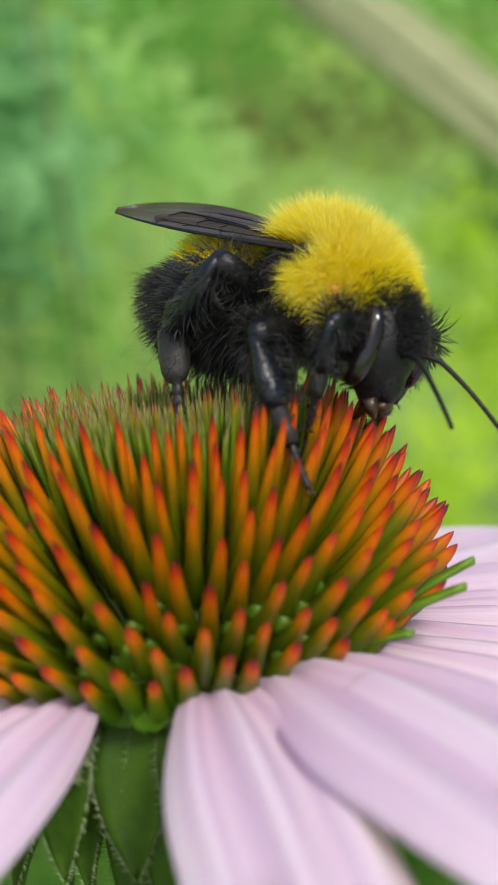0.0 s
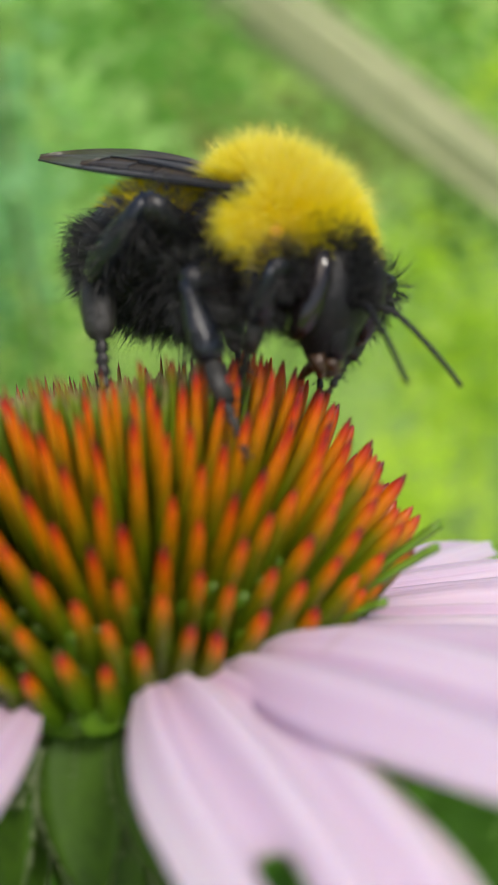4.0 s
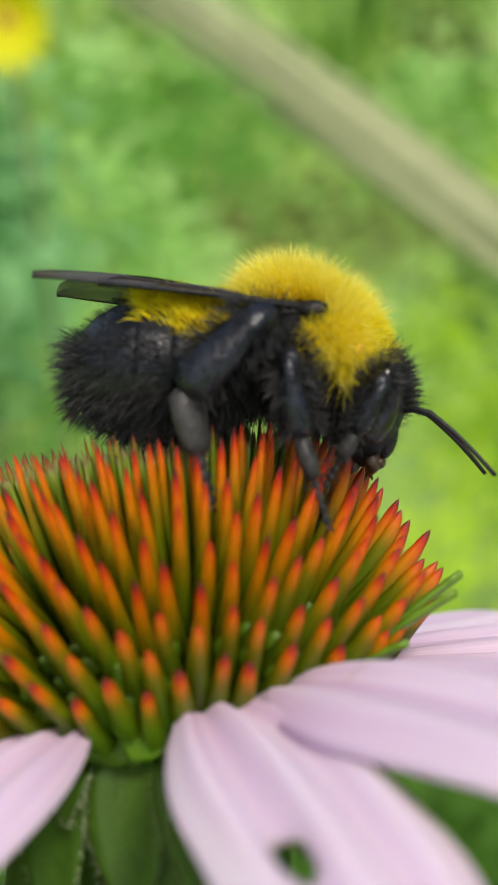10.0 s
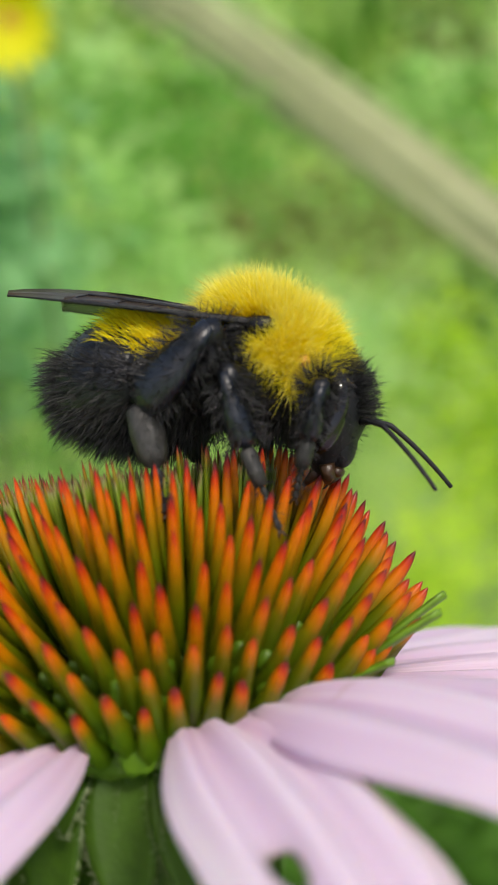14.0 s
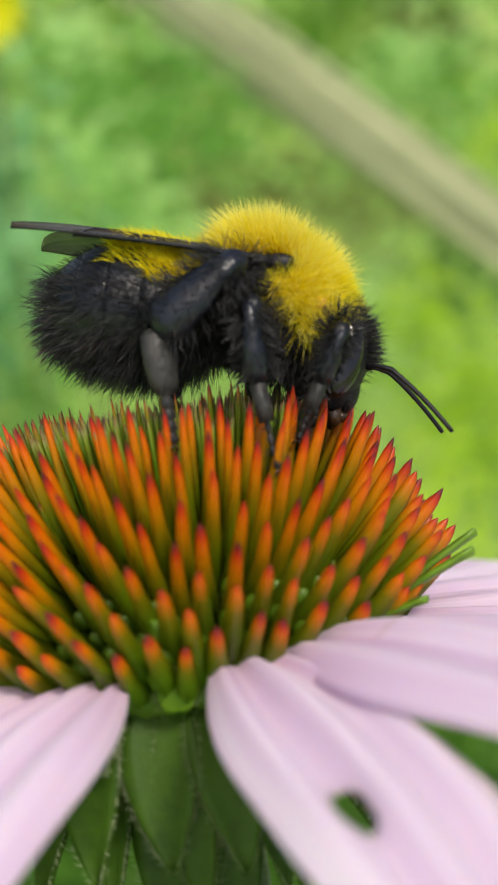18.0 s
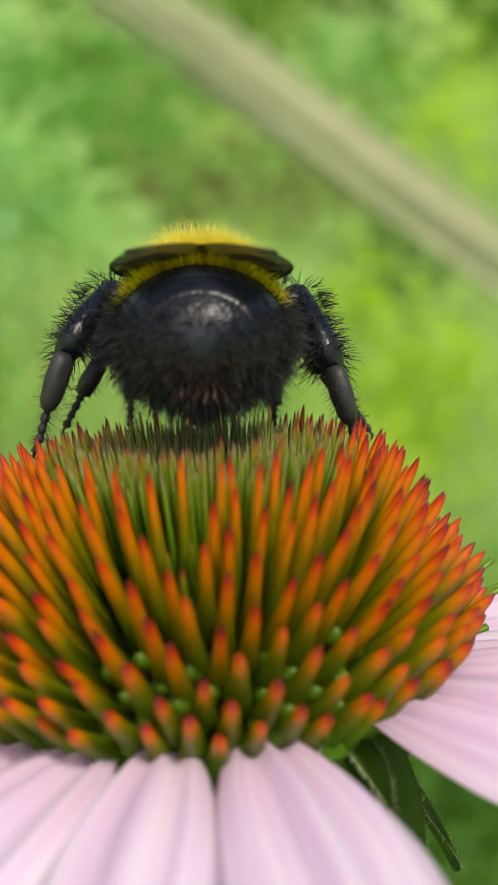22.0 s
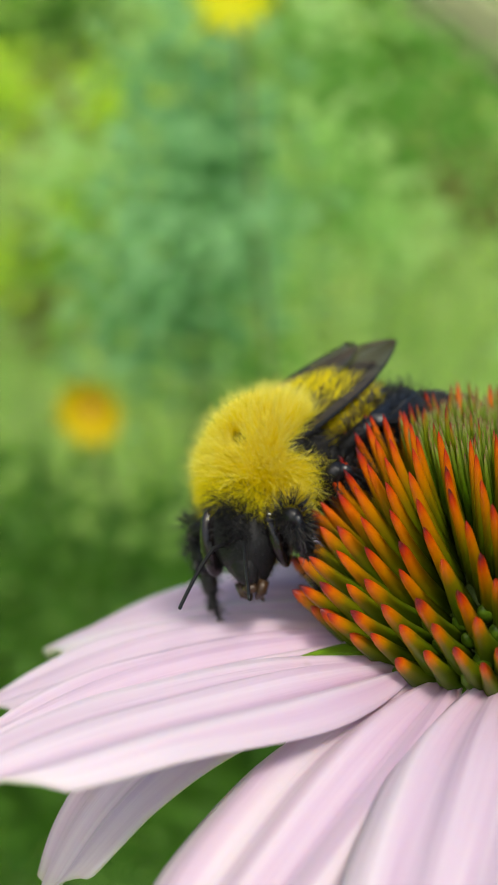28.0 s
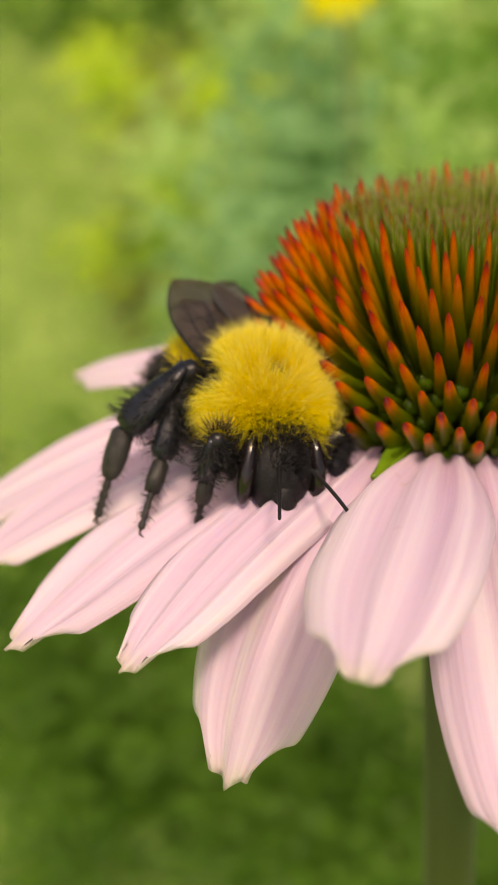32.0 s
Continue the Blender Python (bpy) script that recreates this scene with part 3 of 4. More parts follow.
def plate(x0, x1, grow):
    """One plate of the abdomen between two stations of the egg, from -1 at its front to 1 at its tip."""
    bm = bmesh.new()
    loops = []
    for i in range(7):
        s = x0 + (x1 - x0) * i / 6
        r = math.sqrt(max(0.0, 1 - s * s)) * (1 + 0.08 * s) + grow * (0.25 + 0.75 * i / 6)
        loops.append([bm.verts.new((A_C.x - s * A_R[0], r * A_R[1] * math.cos(a), A_C.z + r * A_R[2] * math.sin(a))) for a in (2 * math.pi * k / 28 for k in range(28))])
    for p, q in zip(loops, loops[1:]):
        for k in range(28):
            bm.faces.new((p[k], p[(k + 1) % 28], q[(k + 1) % 28], q[k]))
    bm.faces.new(loops[-1])
    bm.faces.new(list(reversed(loops[0])))
    bmesh.ops.recalc_face_normals(bm, faces=bm.faces)
    return bm


STATIONS = [-0.97, -0.55, -0.12, 0.26, 0.58, 0.82, 0.985]
for i, (s0, s1) in enumerate(zip(STATIONS, STATIONS[1:])):
    tergite = part("tergite", plate(s0, s1 + 0.02, 0.015), M_BLUE_BLACK, bee)
    lo, hi = A_C.x - s1 * A_R[0], A_C.x - s0 * A_R[0]
    band = lambda q: lo <= q.x <= hi
    n = int(2300 * (s1 - s0) / 0.4)
    places = on_ellipsoid(n, A_R, A_C, band)
    gold = i < 3
    top = [pn for pn in places if gold and pn[0].z > A_C.z + (1.3, 1.3, 2.0)[min(i, 2)] + fur_rng.uniform(-0.5, 0.5)]
    rest = [pn for pn in places if pn not in top]
    if top:
        fur("yellow_fur", top + [(p + Vector((0.03, 0.02, 0)), n_) for p, n_ in top], M_FUR_YELLOW, tergite, 1.05 if i else 1.4, 0.045, (-0.9, 0, 0.0))
    back = [pn for pn in rest if pn[1].z > 0.45 + fur_rng.uniform(-0.15, 0.15)]
    flank = [pn for pn in rest if pn not in back]
    fur("long_fur", flank[::8], M_FUR_BLACK, tergite, 1.6, 0.035, (-0.5, 0, -0.1), 0.4)
    fur("black_fur", flank, M_FUR_BLACK, tergite, 1.1, 0.035, (-0.6, 0, -0.15), 0.34)
    fur("short_fur", back[::3], M_FUR_BLACK, tergite, 0.6, 0.03, (-1.2, 0, 0.0), 0.25)
tip = A_C + Vector((-A_R[0] * 0.93, 0, -0.4))
fur("tail_fur", on_ellipsoid(260, (0.8, 1.3, 1.1), tip + Vector((0.4, 0, -0.9)), lambda q: q.z < tip.z), M_BROWN, bee, 0.8, 0.05, (-0.3, 0, -0.6), 0.3, "ochre hairs at the tip of the abdomen")
waist = part("waist", tube([(-1.6, 0, -1.2), (-2.8, 0, -1.4), (-3.9, 0, -1.6)], [2.2, 2.0, 1.9], 14), M_CUTICLE, bee)
fur("yellow_fur", on_ellipsoid(1100, (2.3, 2.5, 2.4), (-3.2, 0, -1.4), lambda q: -5.0 < q.x < -1.9 and q.z > 0.15 + fur_rng.uniform(-0.25, 0.25)), M_FUR_YELLOW, waist, 1.0, 0.032, (-0.5, 0, 0.1))
fur("black_fur", on_ellipsoid(1500, (2.0, 2.3, 2.3), (-2.8, 0, -1.4), lambda q: -4.2 < q.x < -1.5 and q.z < 0.1), M_FUR_BLACK, waist, 0.9, 0.05, (-0.5, 0, -0.2))

# head: long face pointing down and a little back, drawn round the neck
H_C = Vector((1.9, 0, -2.6))
H_M = Matrix.Translation((0.4, 0, -0.6)) @ Matrix.Rotation(radians(8), 4, "Y") @ Matrix.Diagonal((1.03, 0.87, 1.04, 1))


def face_shape(c):
    w = 1.0 - 0.5 * max(0.0, -c.z) ** 1.25
    return Vector((c.x * (1.0 - 0.25 * max(0, -c.z)), c.y * w, c.z))


def in_head(bm):
    bmesh.ops.transform(bm, matrix=H_M, verts=bm.verts)
    return bm


head = part("head", in_head(ellipsoid((1.45, 2.05, 2.5), (0, 0, -0.6), 24, 18, face_shape)), M_CUTICLE, bee, "black head with large oval eyes")
head.matrix_basis = Matrix.Translation(H_C * MM)
for side in (-1, 1):
    eye = ellipsoid((0.98, 0.62, 1.85), (0, 0, 0), 18, 14)
    bmesh.ops.transform(eye, matrix=Matrix.Translation((0.12, side * 2.02, -0.25)) @ Matrix.Rotation(radians(side * 8), 4, "X") @ Matrix.Rotation(radians(side * 12), 4, "Z"), verts=eye.verts)
    part("eye", in_head(eye), M_EYE, head, "glossy black compound eye")
    part("mandible", in_head(tube([(0.35, side * 0.75, -2.5), (0.5, side * 0.55, -3.0), (0.4, side * 0.12, -3.3)], [0.36, 0.32, 0.16], 8)), M_BROWN, head)
    # antenna: a stiff base, an elbow and a long ringed whip
    line = [(0, 0, 0), (0.7, 0.1, 0.2), (1.4, 0.2, 0.15)] + [(1.4 + 3.2 * u, 0.2 + 0.3 * u, 0.15 - 1.6 * u - 0.5 * u * u) for u in (k / 20 for k in range(1, 21))]
    bm = tube(line, [0.15, 0.12, 0.13] + [0.12 - 0.01 * (k % 2) - 0.001 * k for k in range(20)], 8)
    bmesh.ops.transform(bm, matrix=Matrix.Translation((1.15, side * 0.42, -0.5)) @ Matrix.Rotation(radians(side * 15), 4, "Z") @ Matrix.Diagonal((1, side, 1, 1)), verts=bm.verts)
    bmesh.ops.recalc_face_normals(bm, faces=bm.faces)
    part("antenna", in_head(bm), M_CUTICLE, head, "elbowed black antenna")
part("face_shield", in_head(ellipsoid((0.5, 0.85, 1.0), (0.85, 0, -1.6), 14, 10)), M_CUTICLE, head)
part("lip", in_head(ellipsoid((0.3, 0.5, 0.28), (0.75, 0, -2.75), 10, 8)), M_BROWN, head)
part("tongue", in_head(tube([(0.0, 0, -2.6), (-0.35, 0, -3.2), (-0.7, 0, -3.7)], [0.3, 0.24, 0.1], 8)), M_BROWN, head)
hairy = on_ellipsoid(2600, (1.42, 1.95, 2.4), (0, 0, -0.55), lambda q: q.x < -0.95 or q.z > 1.4 or abs(q.y) < 1.0 and q.z > -0.4)
pts = [((H_M @ p), (H_M.to_3x3() @ n)) for p, n in hairy if p.z > -2.5]
fur("black_fur", pts, M_FUR_BLACK, head, 0.85, 0.035, (0.1, 0, 0.2), 0.3)
front = [(H_M @ p, H_M.to_3x3() @ n) for p, n in on_ellipsoid(200, (1.45, 1.5, 2.4), (0, 0, -0.55), lambda q: q.x > 0.3 and abs(q.y) < 1.2)]
fur("face_hair", front, M_FUR_BLACK, head, 0.5, 0.025, (0.0, 0, 0.1), 0.35)
fur("long_fur", pts[::6], M_FUR_BLACK, head, 1.25, 0.03, (0.0, 0, 0.4), 0.3)
collar = on_ellipsoid(2300, (1.5, 2.3, 2.2), (1.4, 0, -2.5), lambda q: q.x > 1.0 and q.z > -4.4)
fur("black_collar", collar, M_FUR_BLACK, thorax, 0.85, 0.05, (0.2, 0, -0.1))
part("orange_grain", ellipsoid((0.3, 0.3, 0.3), (1.35, -2.75, -1.35), 10, 8), M_OCHRE, bee, "small orange pollen grain on the shoulder")

# wings: a smoky blade with raised veins and a stiff front edge
def wing_blade(length, width):
    verts, faces = [], []
    nu, nv = 26, 8
    for i in range(nu + 1):
        u = i / nu
        w = width * (math.sin(math.pi * min(0.999, 0.06 + 0.94 * u) ** 1.3) ** 0.62)
        for j in range(nv + 1):
            v = j / nv
            x = -u * length
            y = -v * w + 0.07 * length * math.sin(u * math.pi) - 0.06 * length * u ** 4
            z = 0.10 * math.sin(v * 11 + u * 3) * (v > 0) + 0.25 * math.sin(u * 2.4) + 0.12 * v * u
            verts.append(Vector((x, y, z)))
    for i in range(nu):
        for j in range(nv):
            faces.append((i * (nv + 1) + j, (i + 1) * (nv + 1) + j, (i + 1) * (nv + 1) + j + 1, i * (nv + 1) + j + 1))
    return verts, faces, nv


wings = []
for side in (-1, 1):
    for name, length, width, swing, drop in (("forewing", 11.5, 4.3, 8, 0.0), ("hindwing", 8.8, 3.4, 9, -0.1)):
        verts, faces, nv = wing_blade(length, width)
        flip = Matrix.Diagonal((1, side, 1, 1))
        verts = [flip @ v for v in verts]
        mesh = raw_mesh(name, verts, faces)
        wing = mesh_part(name, mesh, M_WING, bee, "smoky brown translucent wing")
        wing.matrix_basis = Matrix.Translation(Vector((-1.0, side * 2.3, 0.75 + drop)) * MM) @ pose(0, 0, 0, side * -10, 5, side * -swing)
        edge = [verts[i * (nv + 1)] for i in range(27)]
        part("front_edge", tube(edge, [0.13 - 0.0035 * i for i in range(27)], 6), M_CUTICLE, wing)
        for j in (2, 4, 6):
            vein = [verts[i * (nv + 1) + j] + Vector((0, 0, 0.02)) for i in range(2, 23 - j)]
            part("vein", tube(vein, [0.05] * len(vein), 5), M_CUTICLE, wing)
        for i0, j0, j1 in ((9, 0, 3), (14, 1, 5), (18, 0, 4)):
            vein = [verts[(i0 + (k % 2)) * (nv + 1) + k] for k in range(j0, j1 + 1)]
            part("vein", tube(vein, [0.04] * len(vein), 5), M_CUTICLE, wing)
        wings.append((wing, side, drop, swing))
    part("wing_base", ellipsoid((0.7, 0.4, 0.42), (-0.5, side * 2.6, 0.3), 12, 8), M_CUTICLE, bee, "glossy black wing root")

# legs: femur, tibia and tarsus; each limb is one millimetre-drawn rod along x
LEGS = {}


def limb(name, length, r0, r1, r2, flat, hairs, mat=None):
    bm = tube([(0, 0, 0), (length * 0.18, 0, 0), (length * 0.5, 0, 0), (length * 0.85, 0, 0), (length, 0, 0)], [r0 * 0.7, r0, r1, r2, r2 * 0.7], 10, flat)
    ob = part(name, bm, mat or M_GLOSS, bee)
    places = []
    for _ in range(hairs):
        a, x = fur_rng.uniform(0, 2 * math.pi), fur_rng.uniform(0.05, 0.98) * length
        n = Vector((0, math.cos(a), math.sin(a)))
        places.append((Vector((x, n.y * r1 * flat, n.z * r1)), n))
    if hairs:
        fur("leg_hair", places, M_FUR_BLACK, ob, 1.0 if length > 2.5 else 0.6, 0.045, (0.5, 0, 0), 0.35)
    return ob


def foot_part(kind, length, parent):
    """The foot: a broad first joint, hairy and dusty, then small beads down to two claws."""
    wide = 0.5 if kind == "hind" else 0.46
    first = 0.56 if kind == "hind" else 0.42
    line = [0.0, 0.06, 0.3, 0.48, first, first + 0.03]
    radii = [wide * 0.55, wide, wide * 1.05, wide * 0.9, wide * 0.62, 0.13]
    beads = 4
    for k in range(beads):
        u0, u1 = first + 0.03 + (0.97 - first) * k / beads, first + 0.03 + (0.97 - first) * (k + 1) / beads
        line += [u0 + 0.3 * (u1 - u0), u0 + 0.85 * (u1 - u0), u1]
        radii += [0.16, 0.21, 0.12]
    bm = tube([(length * u, 0, -0.1 * u * u * length * 0.3) for u in line], radii, 8, 1.5 if kind == "hind" else 0.8)
    ob = part(kind + "_tarsus", bm, M_DUST, parent, "dusty jointed foot")
    places = []
    for _ in range(260 if kind == "hind" else 150):
        a, x = fur_rng.uniform(0, 2 * math.pi), fur_rng.uniform(0.03, 0.95)
        n = Vector((0, math.cos(a), math.sin(a)))
        r = float(np.interp(x, line, radii))
        places.append((Vector((x * length, n.y * r * 0.6, n.z * r - 0.03 * x * x * length)), n))
    fur("foot_hair", places, M_FUR_BLACK, ob, 0.6, 0.026, (0.7, 0, 0), 0.35)
    for s in (-1, 1):
        part("claw", tube([(length, 0, -0.1), (length + 0.3, s * 0.16, -0.1), (length + 0.4, s * 0.2, -0.35)], [0.07, 0.06, 0.02], 6), M_BROWN, ob)
    return ob


for kind, hip, femur_len, tibia_len, tarsus_len, rf, rt, flat_t in (
        ("fore", (1.6, 1.5, -3.0), 2.7, 2.4, 2.7, 0.66, 0.6, 0.85),
        ("mid", (-0.8, 2.0, -2.9), 3.3, 3.3, 3.8, 0.8, 0.74, 0.85),
        ("hind", (-3.0, 1.9, -2.4), 3.9, 4.6, 4.9, 0.9, 0.76, 1.65)):
    for side in (-1, 1):
        femur = limb(kind + "_femur", femur_len, rf * 0.8, rf, rf * 0.8, 0.8, 520)
        tibia = limb(kind + "_tibia", tibia_len, rt * 0.5, rt * 0.85, rt, flat_t, 620 if kind == "hind" else 320, M_BLUE_BLACK)
        LEGS[kind, side] = (Vector((hip[0], hip[1] * side, hip[2])), femur, femur_len, tibia, tibia_len, foot_part(kind, tarsus_len, bee), tarsus_len)

# ---- the meadow behind ----
def spot(x, y, d):
    """A place d metres off along the line of sight through (x, y) of the picture as it stands at 9 s."""
    m = gaze(0, 0)
    return m.translation + m.to_3x3() @ Vector(((x - 441) / 2200, (784 - y) / 2200, -1)) * d


ground_mesh = bpy.data.meshes.new("ground")
ground_mesh.from_pydata([(-400, -400, 0), (400, -400, 0), (400, 400, 0), (-400, 400, 0)], [], [(0, 1, 2, 3)])
ground = mesh_part("ground", ground_mesh, M_GROUND)
tagged(ground, "green meadow ground covered in low plants", "ground", kind="structure")

leaf_rng = random.Random(21)


def leaf_into(verts, faces, base, direction, length, width, curl=0.4, facing=None, n=5):
    """A pointed blade of two rows of quads, bent along its length."""
    d = Vector(direction).normalized()
    side = d.cross(facing or Vector((0, 0, 1)))
    side = side.normalized() if side.length > 1e-4 else Vector((1, 0, 0))
    up = side.cross(d)
    b = len(verts)
    for i in range(n + 1):
        u = i / n
        c = Vector(base) + d * length * u - Vector((0, 0, 1)) * curl * length * u * u
        w = width * 0.5 * math.sin(math.pi * (0.08 + 0.9 * u)) ** 0.8
        verts += [c - side * w + up * w * 0.3, c, c + side * w + up * w * 0.3]
    for i in range(n):
        for j in range(2):
            k = b + i * 3 + j
            faces.append((k, k + 1, k + 4, k + 3))


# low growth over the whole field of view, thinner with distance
for name, mat, count, label in (("meadow_leaves", M_LEAF, 90000, "dense light green meadow leaves"), ("meadow_deep_leaves", M_DEEP_SHADE, 8000, "darker green leaves low in the meadow"),
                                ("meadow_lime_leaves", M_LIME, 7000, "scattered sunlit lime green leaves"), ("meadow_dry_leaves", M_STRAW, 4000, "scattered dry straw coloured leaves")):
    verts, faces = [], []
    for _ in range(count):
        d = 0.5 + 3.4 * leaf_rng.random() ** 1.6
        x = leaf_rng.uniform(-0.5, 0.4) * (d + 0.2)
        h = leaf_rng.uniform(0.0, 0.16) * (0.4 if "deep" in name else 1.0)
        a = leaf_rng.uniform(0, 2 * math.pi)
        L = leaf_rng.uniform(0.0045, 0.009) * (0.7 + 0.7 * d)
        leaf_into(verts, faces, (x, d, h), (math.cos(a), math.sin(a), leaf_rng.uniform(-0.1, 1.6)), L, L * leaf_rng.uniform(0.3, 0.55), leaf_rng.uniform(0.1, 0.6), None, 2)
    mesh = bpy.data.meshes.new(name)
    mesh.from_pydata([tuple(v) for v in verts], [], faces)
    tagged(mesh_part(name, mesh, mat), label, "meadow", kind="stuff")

# far grass and bushes up to the horizon
verts, faces = [], []
for _ in range(3200):
    d = leaf_rng.uniform(4, 16)
    x = leaf_rng.uniform(-0.5, 0.5) * d
    L = leaf_rng.uniform(0.25, 0.6)
    leaf_into(verts, faces, (x, d, leaf_rng.uniform(0, 0.3)), (leaf_rng.gauss(0, 0.5), leaf_rng.gauss(0, 0.5), 1.0), L, L * 0.35, 0.2)
mesh = bpy.data.meshes.new("far_grass")
mesh.from_pydata([tuple(v) for v in verts], [], faces)
tagged(mesh_part("far_grass", mesh, M_LEAF), "tall light green grass far behind", "grass", kind="stuff")


def stalk_to_ground(top, lean, radius, mat, parent, name="stem"):
    """A stem from top down to the ground, in the space of a thing that stands there."""
    foot = Vector((lean[0], lean[1], -top.z))
    bm = tube([tuple(Vector((0, 0, 0)) / MM), tuple((foot * 0.5 + Vector((0.01, 0, 0))) / MM), tuple(foot / MM)], [radius / MM] * 3, 8)
    return part(name, bm, mat, parent)


def leafy_plant(name, label, places, mat, length, width, count=14, loose=0.5, group=""):
    """A plant whose leaves fill given places of the view; its foot stands on the ground below."""
    mid = sum((Vector(p) for p in places), Vector()) / len(places)
    root = tagged(new(name), label, "plant", group)
    root.location = (mid.x, mid.y, 0)
    for p in places:
        p = Vector(p) - Vector((mid.x, mid.y, 0))
        verts, faces = [], []
        for _ in range(count * 30):
            a = leaf_rng.uniform(0, 2 * math.pi)
            q = p + Vector([leaf_rng.gauss(0, length * (0.28 + 0.36 * loose)) for _ in range(3)])
            leaf_into(verts, faces, q, (math.cos(a), 0.5 * math.sin(a), leaf_rng.uniform(-0.1, 0.9)), length * leaf_rng.uniform(0.16, 0.3), width * 0.24, 0.3, Vector((0, -1, 0.4)), 2)
        mesh = bpy.data.meshes.new("leaf_spray")
        mesh.from_pydata([tuple(v) for v in verts], [], faces)
        tagged(mesh_part("leaf_spray", mesh, mat, root), kind="stuff")
        part("stalk", tube([tuple(p / MM), (p.x * 500, p.y * 500, p.z * 500), (0, 0, 0)], [0.5, 0.6, 0.8], 6), M_STEM, root)
    return root


def ray_flower(name, label, place, size, mat):
    root = tagged(new(name), label, "flower")
    root.location = place
    verts, faces = [], []
    for k in range(14):
        a = 2 * math.pi * k / 14
        leaf_into(verts, faces, (0, 0, 0), (math.cos(a), -0.35, math.sin(a)), size, size * 0.42, 0.1, Vector((0, -1, 0)))
    mesh = bpy.data.meshes.new("ray_ring")
    mesh.from_pydata([tuple(v) for v in verts], [], faces)
    mesh_part("ray_ring", mesh, mat, root)
    part("disc", ellipsoid((size / MM * 0.16, size / MM * 0.12, size / MM * 0.16), (0, -2, 0), 12, 8), M_OCHRE, root)
    stalk_to_ground(Vector(place), (0.02, 0.05, 0), 0.0015, M_STEM, root)
    return root


# the dry stalk that leans across the view down to the ground
a, b = spot(205, -60, 0.72), spot(900, 450, 0.62)
ray = b - a
low = a + ray * ((a.z - 0.0) / (a.z - b.z))
high = a - ray * 0.9
stalk_root = tagged(new("dry_stalk"), "bundle of pale dry plant stalks leaning across the meadow", "stalk")
stalk_root.location = low
pts = [(high - low) / MM, (a - low) / MM, ((a + b) * 0.5 - low) / MM, (b - low) / MM, Vector((0, 0, 0))]
for _ in range(26):
    off, r = leaf_rng.gauss(0, 7.5), leaf_rng.uniform(1.8, 3.0)
    part("stalk", tube([tuple(p + Vector((0.5 * off, leaf_rng.gauss(0, 4), 0.9 * off + leaf_rng.gauss(0, 3))) * (k != 4)) for k, p in enumerate(pts)], [r * c for c in (0.7, 0.9, 1, 1.1, 1.2)], 8), M_STRAW, stalk_root)
for k, f in enumerate((0.15, 0.5, 0.8)):
    c = (a + ray * f - low) / MM
    part("node", ellipsoid((6, 6, 5), tuple(c), 12, 8), M_STRAW, stalk_root)

ray_flower("yellow_flower", "bright yellow daisy-like flower in the meadow", spot(22, 52, 0.5), 0.021, M_YELLOW_PETAL)
ray_flower("yellow_flower", "bright yellow daisy-like flower in the meadow", spot(2, 150, 0.62), 0.014, M_YELLOW_PETAL)
ray_flower("golden_flower", "golden yellow flower low in the meadow", spot(-195, 830, 0.5), 0.017, M_ORANGE_PETAL)
leafy_plant("lime_plant", "lime green sunlit leafy plant", [spot(-415, 250, 0.7), spot(-385, 270, 0.7), spot(-195, 275, 0.7), spot(-380, 590, 0.75), spot(-250, 480, 0.72)], M_LIME, 0.034, 0.024, 3, 0.22)
leafy_plant("lime_plant", "lime green sunlit leafy plant", [spot(970, 300, 0.75), spot(870, 880, 0.7), spot(800, 1010, 0.66), spot(930, 740, 0.7), spot(850, 780, 0.7), spot(770, 1120, 0.64), spot(780, 640, 0.72)], M_LIME, 0.04, 0.026, 4, 0.5)
leafy_plant("blue_green_plant", "tall blue-green leafy plant", [spot(-40, 200, 0.56), spot(-20, 330, 0.55), spot(-30, 460, 0.54), spot(10, 400, 0.56), spot(-60, 560, 0.56)], M_BLUE, 0.045, 0.026, 4, 0.4)
leafy_plant("blue_green_plant", "tall blue-green leafy plant", [spot(50, 480, 0.6), spot(-20, 640, 0.6), spot(-120, 700, 0.62), spot(20, 560, 0.6)], M_BLUE, 0.045, 0.026, 4, 0.4)
leafy_plant("broad_plant", "mid green leafy plant", [spot(250, 260, 0.7), spot(170, 260, 0.68), spot(420, 290, 0.7), spot(320, 280, 0.7), spot(90, 760, 0.7), spot(830, 240, 0.75), spot(-150, 600, 0.7)], M_BROAD, 0.045, 0.024, 4, 0.5)
leafy_plant("dark_shade_plant", "dark green leafy undergrowth, its dark colour partly standing in for shade", [spot(820, 90, 0.9), spot(-280, 130, 0.9), spot(860, 560, 0.8), spot(-290, 560, 0.85), spot(-480, 160, 0.9)], M_DEEP_SHADE, 0.045, 0.024, 4, 0.5)
# the next three are added where the low growth lies in shade, coloured dark
leafy_plant("dark_shade_plant", "dark green leafy undergrowth, its dark colour partly standing in for shade", [spot(-260, 1480, 0.5), spot(-80, 1500, 0.52), spot(80, 1480, 0.5), spot(-420, 1400, 0.5), spot(240, 1500, 0.5), spot(-20, 1380, 0.52), spot(-330, 1560, 0.48), spot(150, 1600, 0.48)], M_DEEP_SHADE, 0.04, 0.022, 14, 0.7)
leafy_plant("dark_shade_plant", "dark green leafy undergrowth, its dark colour partly standing in for shade", [spot(420, 1560, 0.5), spot(560, 1480, 0.52), spot(700, 1560, 0.5), spot(830, 1460, 0.52), spot(960, 1560, 0.5), spot(640, 1680, 0.48), spot(860, 1660, 0.48), spot(480, 1700, 0.46)], M_DEEP_SHADE, 0.04, 0.022, 14, 0.7)
